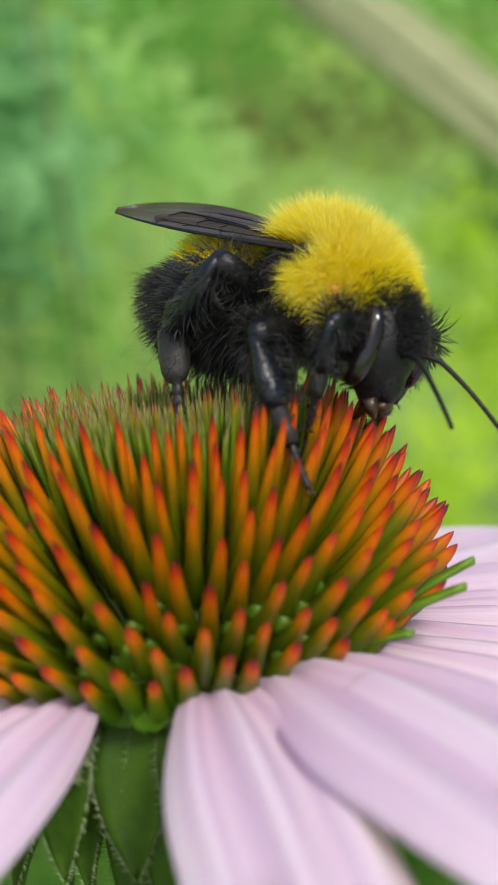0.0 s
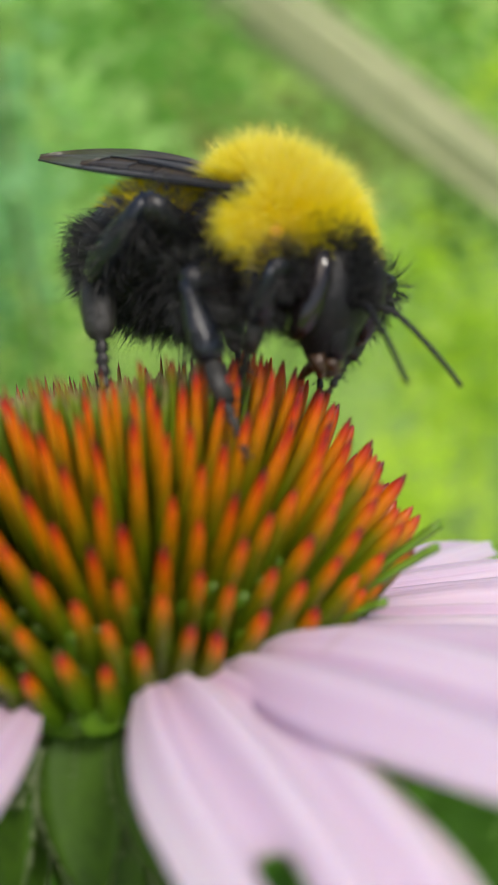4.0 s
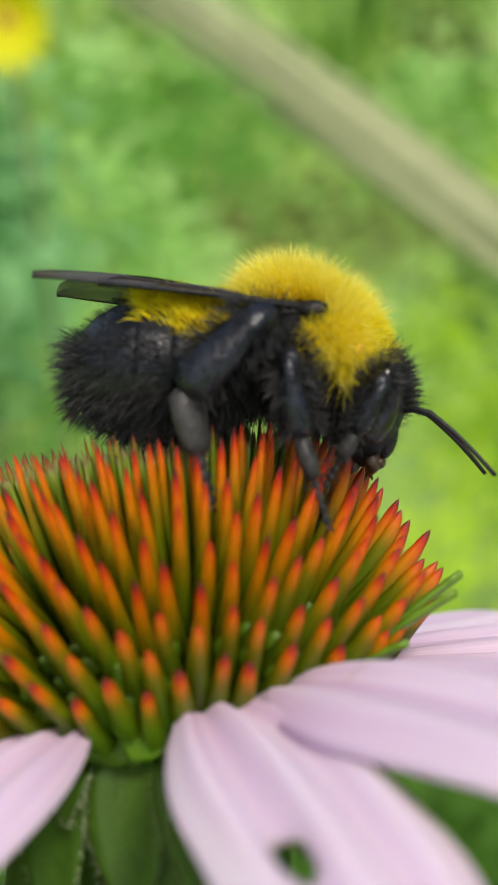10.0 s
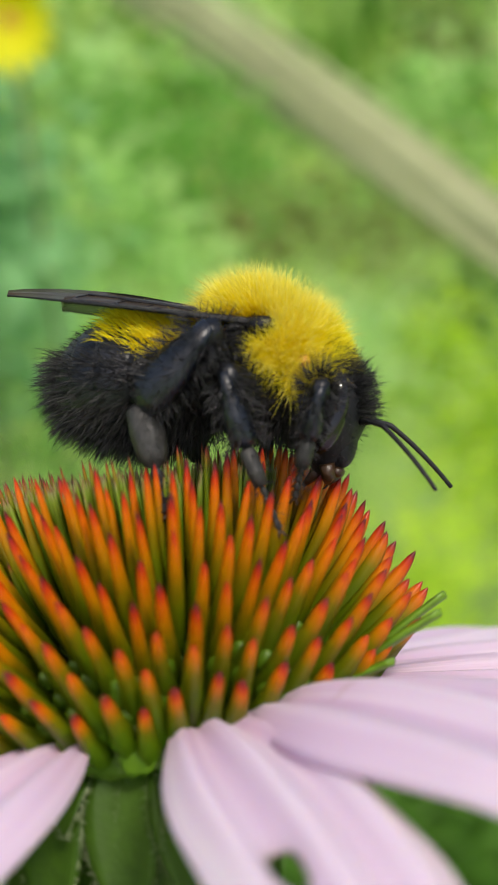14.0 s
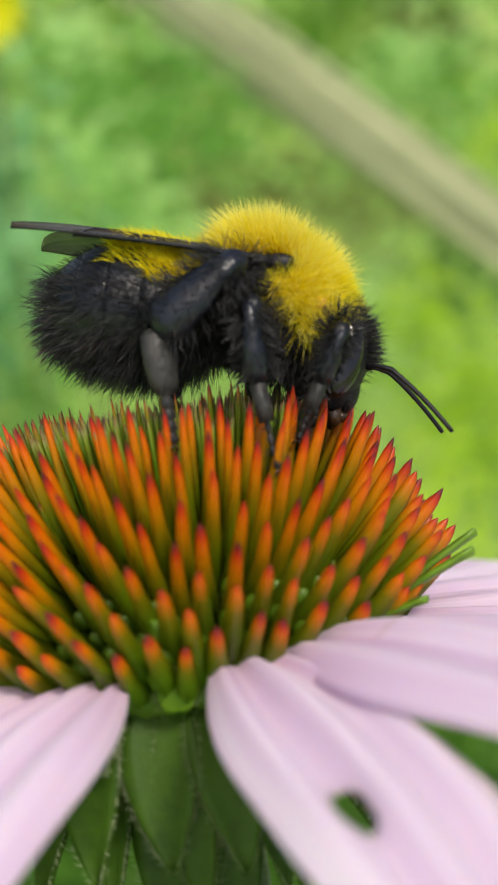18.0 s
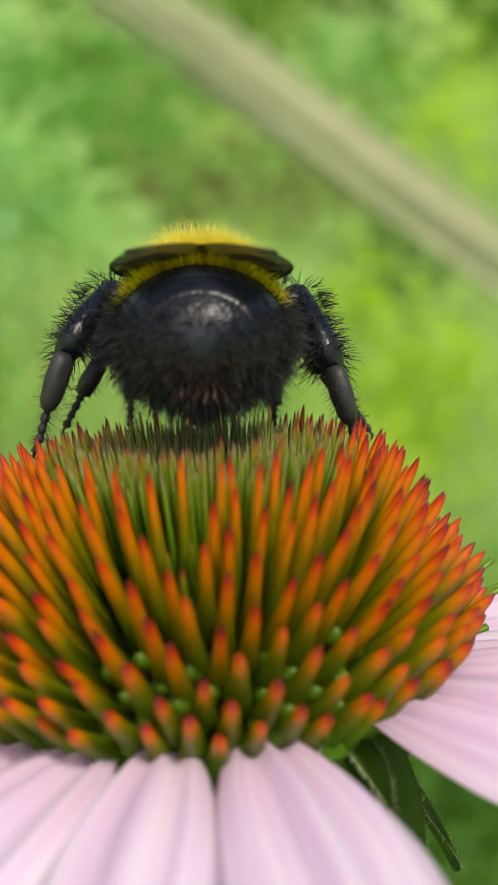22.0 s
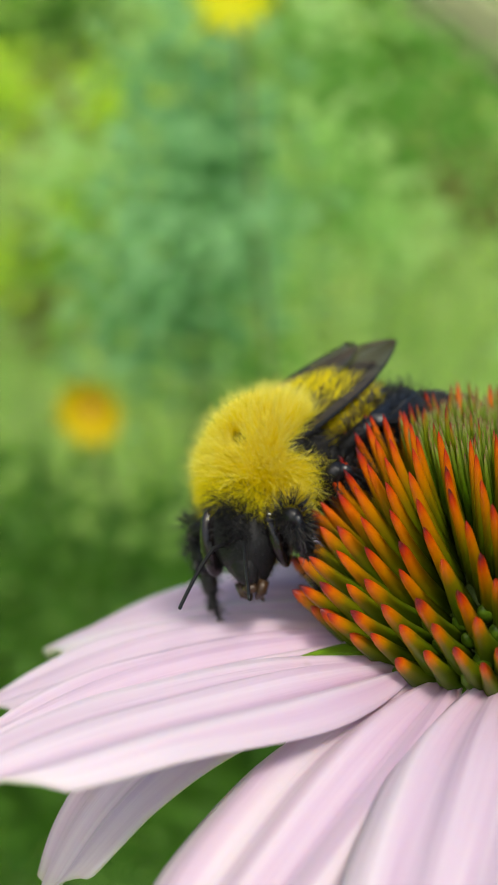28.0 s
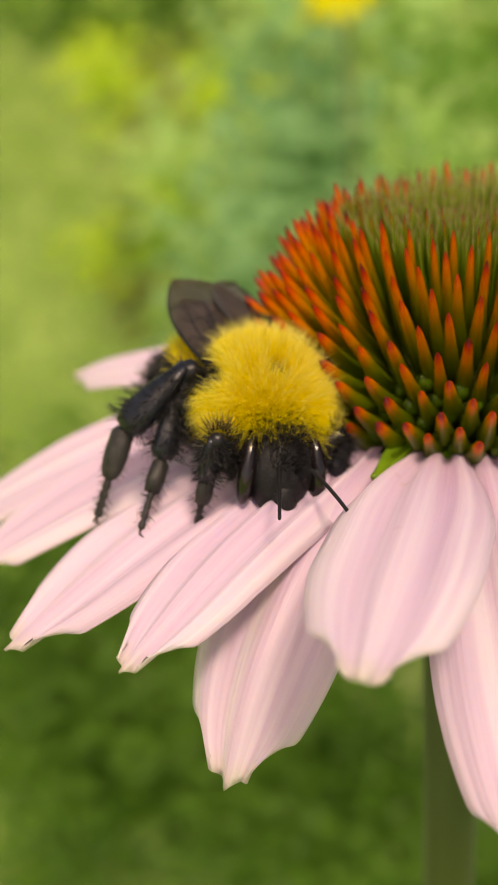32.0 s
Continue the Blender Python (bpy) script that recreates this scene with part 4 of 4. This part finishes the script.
leafy_plant("dark_shade_plant", "dark green leafy undergrowth, its dark colour partly standing in for shade", [spot(-420, 1200, 0.52), spot(-210, 1230, 0.52), spot(-50, 1160, 0.54), spot(-530, 1350, 0.5), spot(-330, 1090, 0.55)], M_DEEP_SHADE, 0.045, 0.022, 9, 0.8)
leafy_plant("mint_plant", "pale mint green leafy plant", [spot(210, 340, 0.66), spot(150, 170, 0.7), spot(400, 100, 0.75), spot(620, 620, 0.7), spot(120, 560, 0.68), spot(-250, 400, 0.7), spot(230, 430, 0.7), spot(760, 190, 0.75), spot(-100, 120, 0.72), spot(330, 480, 0.7)], M_MINT, 0.036, 0.024, 6, 0.5)
leafy_plant("olive_plant", "olive brown half-dry leafy plant", [spot(450, 410, 0.8), spot(790, 80, 0.85), spot(720, 420, 0.8), spot(-330, 660, 0.8), spot(330, 400, 0.85), spot(-310, 300, 0.8), spot(560, 410, 0.8)], M_OLIVE, 0.04, 0.022, 4, 0.45)



# ---- what moves ----
def held(t, x, y, z, rx, ry, rz):
    """A pose given in millimetres and degrees before the camera, as it stands in the place at t seconds."""
    return along_rows(gaze_rows, t) @ pose(x * MM, y * MM, z * MM, rx, ry, rz)


def along_rows(rows, t):
    """The pose of a list of rows at t seconds, between two of them if need be."""
    for (t0, m0), (t1, m1) in zip(rows, rows[1:]):
        if t <= t1:
            return m0.lerp(m1, max(0.0, (t - t0) / (t1 - t0)))
    return rows[-1][1]


def reach(hip, foot, l1, l2, pole):
    """The knee of a limb of two rods between hip and foot, bent towards pole."""
    d = foot - hip
    n = min(d.length, (l1 + l2) * 0.995)
    d.normalize()
    a = (l1 * l1 - l2 * l2 + n * n) / (2 * n)
    h = math.sqrt(max(0.0, l1 * l1 - a * a))
    side = (pole - d * pole.dot(d)).normalized()
    return hip + d * a + side * h, hip + d * n


def rod(a, b, up):
    """The pose of a rod drawn along x that runs from a to b, in millimetres."""
    x = (b - a).normalized()
    y = up.cross(x).normalized()
    z = x.cross(y)
    m = Matrix((x, y, z)).transposed().to_4x4()
    m.translation = a * MM
    return m


def seen(t, px, py, depth, yaw, pitch, roll=0.0):
    """The bee's pose from where it shows: its place, its depth beyond the flower's middle in millimetres, and its turn before the camera."""
    far = -(along_rows(gaze_rows, t).inverted() @ along_rows(FLOWER_ROWS, t)).translation.z / MM + depth
    base = Matrix(((1, 0, 0), (0, 0, 1), (0, -1, 0))).to_4x4()
    m = Matrix.Translation(Vector(((px - 441) / 2200 * far, (784 - py) / 2200 * far, -far)) * MM) @ base @ pose(0, 0, 0, roll, pitch, yaw)
    return along_rows(gaze_rows, t) @ m


FLOWER_ROWS = []


def motions():
    global FLOWER_ROWS
    flower_rows = [
        (0.0, held(0.0, -3.48, -5.46, -59.00, -79.5, 9.1, 7.4)),
        (0.5, held(0.5, -5.59, -4.92, -59.53, -80.9, 10.2, 7.5)),
        (1.0, held(1.0, -4.00, -4.96, -59.26, -81.6, 10.5, 7.6)),
        (1.5, held(1.5, -4.17, -4.69, -60.64, -82.3, 10.7, 7.6)),
        (2.0, held(2.0, -4.76, -4.33, -59.69, -83.9, 11.6, 7.9)),
        (2.5, held(2.5, -5.53, -2.82, -59.24, -84.5, 13.4, 8.7)),
        (3.0, held(3.0, -1.43, -3.45, -56.21, -84.0, 11.4, 10.6)),
        (3.5, held(3.5, -6.10, -3.80, -52.58, -83.6, 15.5, 10.6)),
        (5.5, held(5.5, -4.48, -10.76, -58.48, -93.4, 13.0, 8.6)),
        (6.0, held(6.0, -4.54, -10.49, -58.72, -93.4, 13.4, 8.2)),
        (6.5, held(6.5, -3.54, -10.84, -58.88, -93.9, 12.6, 8.3)),
        (7.0, held(7.0, -4.44, -11.09, -59.03, -93.7, 13.1, 8.2)),
        (7.5, held(7.5, -3.55, -11.54, -59.17, -94.3, 12.8, 8.2)),
        (8.0, held(8.0, -3.75, -10.61, -58.89, -93.7, 13.2, 8.0)),
        (8.5, held(8.5, -3.93, -9.87, -59.23, -93.0, 13.0, 8.1)),
        (9.0, held(9.0, -4.02, -8.99, -58.90, -92.4, 13.1, 8.3)),
        (9.5, held(9.5, -4.28, -8.85, -58.66, -92.0, 13.1, 8.4)),
        (10.0, held(10.0, -4.19, -8.02, -57.92, -91.2, 13.0, 8.7)),
        (10.5, held(10.5, -5.42, -8.04, -58.10, -91.1, 13.8, 8.6)),
        (11.0, held(11.0, -5.50, -8.13, -58.38, -91.2, 14.0, 8.7)),
        (11.5, held(11.5, -4.19, -9.40, -59.08, -91.8, 13.2, 8.7)),
        (12.0, held(12.0, -4.45, -9.04, -59.38, -91.9, 13.2, 8.8)),
        (12.5, held(12.5, -4.85, -9.09, -59.54, -91.6, 13.8, 8.6)),
        (13.0, held(13.0, -4.04, -8.86, -60.01, -91.5, 13.0, 8.8)),
        (13.5, held(13.5, -4.27, -9.27, -59.80, -91.8, 13.6, 8.5)),
        (15.5, held(15.5, -5.21, -7.21, -60.39, -89.5, 14.2, 8.7)),
        (16.0, held(16.0, -3.88, -5.89, -60.81, -88.8, 12.9, 9.1)),
        (16.5, held(16.5, -3.08, -4.64, -59.73, -87.5, 13.4, 9.4)),
        (17.0, held(17.0, -3.43, -5.66, -59.50, -88.1, 13.8, 8.9)),
        (17.5, held(17.5, -3.44, -5.73, -60.19, -88.1, 13.6, 9.5)),
        (18.0, held(18.0, -3.42, -6.07, -59.69, -87.7, 15.2, 9.3)),
        (18.5, held(18.5, -3.37, -5.61, -59.66, -86.8, 16.5, 10.2)),
        (19.0, held(19.0, -2.45, -6.06, -59.65, -87.6, 22.6, 7.3)),
        (19.5, held(19.5, 0.16, -6.07, -58.96, -84.6, 25.2, 8.2)),
        (20.0, held(20.0, -1.53, -7.60, -59.86, -84.4, 31.3, 7.9)),
        (20.5, held(20.5, -2.73, -7.86, -60.16, -84.5, 35.0, 8.0)),
        (21.0, held(21.0, -2.48, -7.98, -60.82, -82.7, 39.5, 8.9)),
        (21.5, held(21.5, -2.90, -6.55, -59.04, -79.0, 45.3, 12.0)),
        (22.0, held(22.0, -2.04, -7.36, -57.50, -75.8, 47.7, 13.8)),
        (22.5, held(22.5, -0.99, -7.54, -57.30, -74.1, 50.4, 14.6)),
        (23.0, held(23.0, -0.01, -7.99, -58.27, -76.4, 52.3, 13.0)),
        (23.5, held(23.5, -0.50, -8.49, -58.97, -75.1, 54.2, 14.3)),
        (24.0, held(24.0, 0.06, -8.27, -59.57, -74.7, 54.4, 14.8)),
        (24.5, held(24.5, 0.64, -8.20, -59.74, -77.8, 54.6, 12.0)),
        (26.5, held(26.5, 7.00, -7.57, -58.05, -68.2, 58.7, 18.0)),
        (27.0, held(27.0, 12.67, -5.11, -60.20, -71.0, 55.3, 15.7)),
        (27.5, held(27.5, 14.39, -6.56, -62.21, -69.4, 53.7, 17.3)),
        (28.0, held(28.0, 15.02, -6.03, -65.27, -67.0, 53.4, 19.5)),
        (28.5, held(28.5, 13.68, -6.05, -66.79, -65.2, 53.9, 21.2)),
        (29.0, held(29.0, 14.28, -5.26, -68.28, -63.7, 54.5, 22.2)),
        (29.5, held(29.5, 16.03, -6.02, -68.60, -59.5, 56.4, 25.6)),
        (30.0, held(30.0, 17.80, -3.40, -67.93, -52.9, 58.6, 31.0)),
        (30.5, held(30.5, 16.14, -1.33, -68.30, -48.1, 62.7, 37.7)),
        (31.0, held(31.0, 14.99, -1.62, -70.00, -33.5, 67.3, 56.2)),
        (31.5, held(31.5, 12.73, 1.67, -72.00, -10.0, 68.1, 81.8)),
        (32.0, held(32.0, 12.36, 6.74, -72.70, 6.4, 64.8, 100.5)),
    ]
    FLOWER_ROWS = flower_rows
    walk(flower, flower_rows)
    bee_seen = [
        (0.0, seen(0.0, 620, 470, -3.0, -41, 6)), (0.5, seen(0.5, 527, 435, -3.0, -41, 6)), (1.0, seen(1.0, 596, 430, -3.0, -41, 6)),
        (1.5, seen(1.5, 582, 420, -3.0, -41, 6)), (2.0, seen(2.0, 559, 383, -3.0, -41, 6)), (2.5, seen(2.5, 542, 302, -3.0, -40, 6)),
        (3.0, seen(3.0, 699, 327, -3.0, -40, 6)), (3.5, seen(3.5, 533, 302, -3.0, -40, 6)), (5.5, seen(5.5, 539, 622, -3.0, -39, 4)),
        (6.0, seen(6.0, 538, 613, -3.0, -39, 4)), (6.5, seen(6.5, 573, 625, -3.0, -39, 4)), (7.0, seen(7.0, 540, 635, -3.0, -38, 3)),
        (7.5, seen(7.5, 577, 652, -3.0, -33, 0)), (8.0, seen(8.0, 584, 624, -3.0, -20, 0)), (8.5, seen(8.5, 572, 616, -3.0, -8, 0)),
        (9.0, seen(9.0, 570, 589, -3.0, -2, 0)), (9.5, seen(9.5, 566, 599, -3.0, 0, 0)), (10.0, seen(10.0, 570, 572, -3.0, 0, 0)),
        (10.5, seen(10.5, 525, 559, -3.0, -8, -1)), (11.0, seen(11.0, 494, 541, -3.0, -18, -2)), (11.5, seen(11.5, 512, 588, -3.0, -18, -2)),
        (12.0, seen(12.0, 506, 576, -3.0, -18, -2)), (12.5, seen(12.5, 494, 592, -3.0, -16, -2)), (13.0, seen(13.0, 519, 584, -3.0, -14, -1)),
        (13.5, seen(13.5, 518, 609, -3.0, -14, -1)), (15.5, seen(15.5, 472, 512, -3.0, -3, 0)), (16.0, seen(16.0, 523, 495, -3.0, 2, 0)),
        (16.5, seen(16.5, 564, 467, -3.0, 1, 1)), (17.0, seen(17.0, 551, 486, -3.0, 0, 2)), (17.5, seen(17.5, 515, 464, -3.0, 0, 2)),
        (18.0, seen(18.0, 517, 493, -3.0, -2, 4)), (18.5, seen(18.5, 493, 466, -3.0, -3, 3)), (19.0, seen(19.0, 559, 464, -3.0, 3, 3)),
        (19.5, seen(19.5, 656, 482, -2.0, 8, 2)), (20.0, seen(20.0, 595, 539, -1.0, 16, -1)), (20.5, seen(20.5, 518, 532, 0.0, 24, -3)),
        (21.0, seen(21.0, 508, 564, 1.0, 44, 1)), (21.5, seen(21.5, 485, 488, 3.0, 64, 0)), (22.0, seen(22.0, 358, 520, 4.0, 92, -5.5)),
        (22.5, seen(22.5, 355, 476, 4.0, 106, -5.5)), (23.0, seen(23.0, 335, 524, 2.0, 124, -3)), (23.5, seen(23.5, 274, 561, 0.0, 156, -2)),
        (24.0, seen(24.0, 236, 589, -3.0, 178, -2)), (24.5, seen(24.5, 234, 574, -4.0, 184, -2)), (26.5, seen(26.5, 222, 763, 3.0, 200, 28)),
        (27.0, seen(27.0, 396, 730, 3.0, 210, 33)), (27.5, seen(27.5, 379, 773, 3.0, 216, 31)), (28.0, seen(28.0, 448, 811, -0.5, 229, 26)),
        (28.5, seen(28.5, 340, 842, -4.0, 226, 27)), (29.0, seen(29.0, 338, 827, -4.0, 216, 23)), (29.5, seen(29.5, 350, 902, -5.0, 219, 24)),
        (30.0, seen(30.0, 431, 838, -3.0, 226, 23)), (30.5, seen(30.5, 450, 788, -5.0, 252, 23)), (31.0, seen(31.0, 453, 844, -6.5, 270, 22)),
        (31.5, seen(31.5, 412, 782, -7.5, 280, 21)), (32.0, seen(32.0, 478, 694, -8.5, 291, 20)),
    ]
    # the bee rides on the flower: place it on the head between its rows
    riding = [(t, along_rows(flower_rows, t).inverted() @ m) for t, m in bee_seen]
    times = sorted({t for t, _ in flower_rows} | {t for t, _ in bee_seen})
    bee_rows = [(t, along_rows(flower_rows, t) @ along_rows(riding, t)) for t in times]
    walk(bee, bee_rows)
    # where the feet stand, from the bee's own middle, phase by phase
    # for the hind legs the place is that of the ankle, and the foot follows in its own direction
    level = {("fore", -1): (0.6, 2.7, -6.7), ("mid", -1): (-0.5, 4.0, -8.0), ("hind", -1): (-5.7, 4.3, -3.1),
             ("fore", 1): (1.6, 2.7, -6.2), ("mid", 1): (-2.0, 4.0, -6.6), ("hind", 1): (-6.0, 4.2, -3.0)}
    turned = {("fore", -1): (2.2, 2.7, -6.4), ("mid", -1): (-2.0, 4.2, -6.4), ("hind", -1): (-9.0, 3.0, -3.2),
              ("fore", 1): (3.4, 2.6, -7.6), ("mid", 1): (0.2, 3.8, -7.6), ("hind", 1): (-5.6, 4.0, -5.0)}
    trailing = dict(turned)
    trailing["hind", -1] = (-9.9, 2.2, -2.6)
    quarter = {("fore", -1): (0.6, 2.6, -6.6), ("mid", -1): (1.8, 4.6, -9.2), ("hind", -1): (-6.8, 4.2, -3.2),
               ("fore", 1): (0.7, 2.0, -6.6), ("mid", 1): (-2.0, 4.0, -6.6), ("hind", 1): (-6.8, 3.6, -3.2)}
    climbing = {("fore", -1): (2.2, 3.6, -8.0), ("mid", -1): (0.6, 5.2, -8.6), ("hind", -1): (-8.0, 3.8, -3.0),
                ("fore", 1): (1.6, 3.0, -6.4), ("mid", 1): (-5.2, 4.6, -5.8), ("hind", 1): (-9.3, 4.4, -1.2)}
    facing = {("fore", -1): (1.5, 3.2, -6.8), ("mid", -1): (0.0, 5.0, -7.0), ("hind", -1): (-2.6, 5.6, -3.6),
              ("fore", 1): (2.2, 2.8, -6.0), ("mid", 1): (0.0, 8.4, -3.1), ("hind", 1): (-5.0, 5.0, 1.2)}
    resting = {("fore", -1): (1.5, 3.4, -6.2), ("mid", -1): (0.2, 5.8, -6.8), ("hind", -1): (-2.6, 6.8, -2.9),
               ("fore", 1): (2.2, 2.8, -6.0), ("mid", 1): (0.6, 8.6, -3.4), ("hind", 1): (-5.0, 5.0, 1.2)}
    away = {("fore", -1): (1.4, 3.4, -6.5), ("mid", -1): (-1.6, 7.4, -6.4), ("hind", -1): (-5.0, 6.0, -3.4),
            ("fore", 1): (1.6, 3.4, -6.2), ("mid", 1): (-1.0, 6.0, -6.2), ("hind", 1): (-5.0, 6.2, -2.8)}
    down = {id(level): (0.25, 0.08, -1.0), id(quarter): (0.3, 0.1, -1.0), id(away): (0.1, 0.35, -1.0), id(turned): (-0.3, 0.1, -0.9), id(trailing): (-1.0, 0.05, -0.12),
            id(climbing): (-0.9, 0.1, -0.35), id(facing): (0.1, 0.15, -1.0), id(resting): (0.2, 0.3, -1.0)}
    poles = {"fore": (0.2, 0.8, 0.0), "mid": (-0.3, 1.0, 0.45), "hind": (0.25, 0.75, 0.75)}
    phases = [(0.0, quarter), (3.5, quarter), (7.0, quarter), (8.3, level), (10.0, level), (12.0, level), (14.5, level), (16.0, level), (17.5, level), (19.0, level), (20.5, level), (21.5, away), (22.5, away),
              (23.3, turned), (24.0, trailing), (24.5, trailing), (26.5, climbing), (28.0, climbing), (29.5, climbing), (30.5, facing), (31.2, facing), (32.0, resting)]
    for (kind, side), (hip, femur, lf, tibia, lt, tarsus, ls) in LEGS.items():
        rows = [[], [], []]
        for k, (t, stand) in enumerate(phases):
            f, p = stand[kind, side], (0.5, 1.0, 0.15) if kind == "hind" and stand in (turned, trailing) else poles[kind]
            step = 0.45 * math.sin(2.1 * k + 1.7 * side + len(kind)) * (0 < k < 10) * (0.5 if kind == "hind" else 1.0)
            foot = Vector((f[0] + step, f[1] * side, f[2] + 0.2 * abs(step)))
            pole = Vector((p[0], p[1] * side, p[2]))
            knee, end = reach(hip, foot, lf, lt + (0 if kind == "hind" else ls * 0.8), pole)
            ankle = knee + (end - knee).normalized() * lt
            if kind == "hind":
                o = (-0.25, 0.1, -1.0) if side == 1 and stand is trailing else down[id(stand)] if not (side == 1 and stand in (facing, resting)) else (0.1, 1.0, 0.1)
                toe = ankle + Vector((o[0], o[1] * side, o[2])).normalized()
            else:
                toe = ankle + ((end - knee).normalized() + Vector((0.1, 0.15 * side, 0.1))).normalized()
            rows[0].append((t, rod(hip, knee, pole)))
            rows[1].append((t, rod(knee, ankle, pole)))
            rows[2].append((t, rod(ankle, toe, pole)))
        for ob, r in zip((femur, tibia, tarsus), rows):
            walk(ob, r)
    # it lifts its face as it climbs down
    nod = lambda a, b=0: Matrix.Translation(H_C * MM) @ pose(0, 0, 0, 0, a, b)
    walk(head, [(0.0, nod(2, -2)), (7.0, nod(2, -2)), (9.0, nod(0)), (11.0, nod(4, -8)), (13.0, nod(4, -8)), (16.0, nod(8)), (18.0, nod(0)), (20.0, nod(6)), (24.5, nod(0)),
                (26.5, nod(-14, 10)), (28.0, nod(-26, 22)), (29.0, nod(-14, 12)), (30.0, nod(-20, 16)), (31.0, nod(-26, 6)), (32.0, nod(-28, -4))])
    # the wings lie folded, and open as it climbs down
    for wing, side, drop, swing in wings:
        shut = Matrix.Translation(Vector((-0.8, side * 2.35, 0.5 + drop)) * MM) @ pose(0, 0, 0, side * -11, 6, side * -swing)
        lifted = lambda up, out, roll=12: Matrix.Translation(Vector((-0.8, side * 2.35, 0.5 + drop)) * MM) @ pose(0, 0, 0, side * -roll, up, side * -(out + swing - 8))
        walk(wing, [(0.0, lifted(6, 8, 20)), (3.5, lifted(6, 8, 20)), (6.0, lifted(0, 8, 20)), (7.0, lifted(0, 8, 20)), (8.5, shut), (10.0, lifted(4, 8)), (13.0, lifted(6, 8)), (16.0, lifted(5, 8)), (18.0, lifted(1, 8)), (19.0, lifted(0, 8)), (20.0, lifted(6, 8)),
                    (21.0, lifted(3, 8, 14)), (21.8, lifted(2, 7, 11)), (22.7, lifted(2, 7, 11)), (23.7, lifted(6, 8, 22)), (24.5, lifted(6, 8, 24)), (26.5, lifted(9, 2, -14)), (27.0, lifted(9, 2, -18)), (28.0, lifted(3, 1, 6)),
                    (29.0, lifted(5, 2, 8)), (30.0, lifted(4, 2, 16)), (31.0, lifted(9, 2, 14)), (32.0, lifted(10, 2, 14))])


motions()
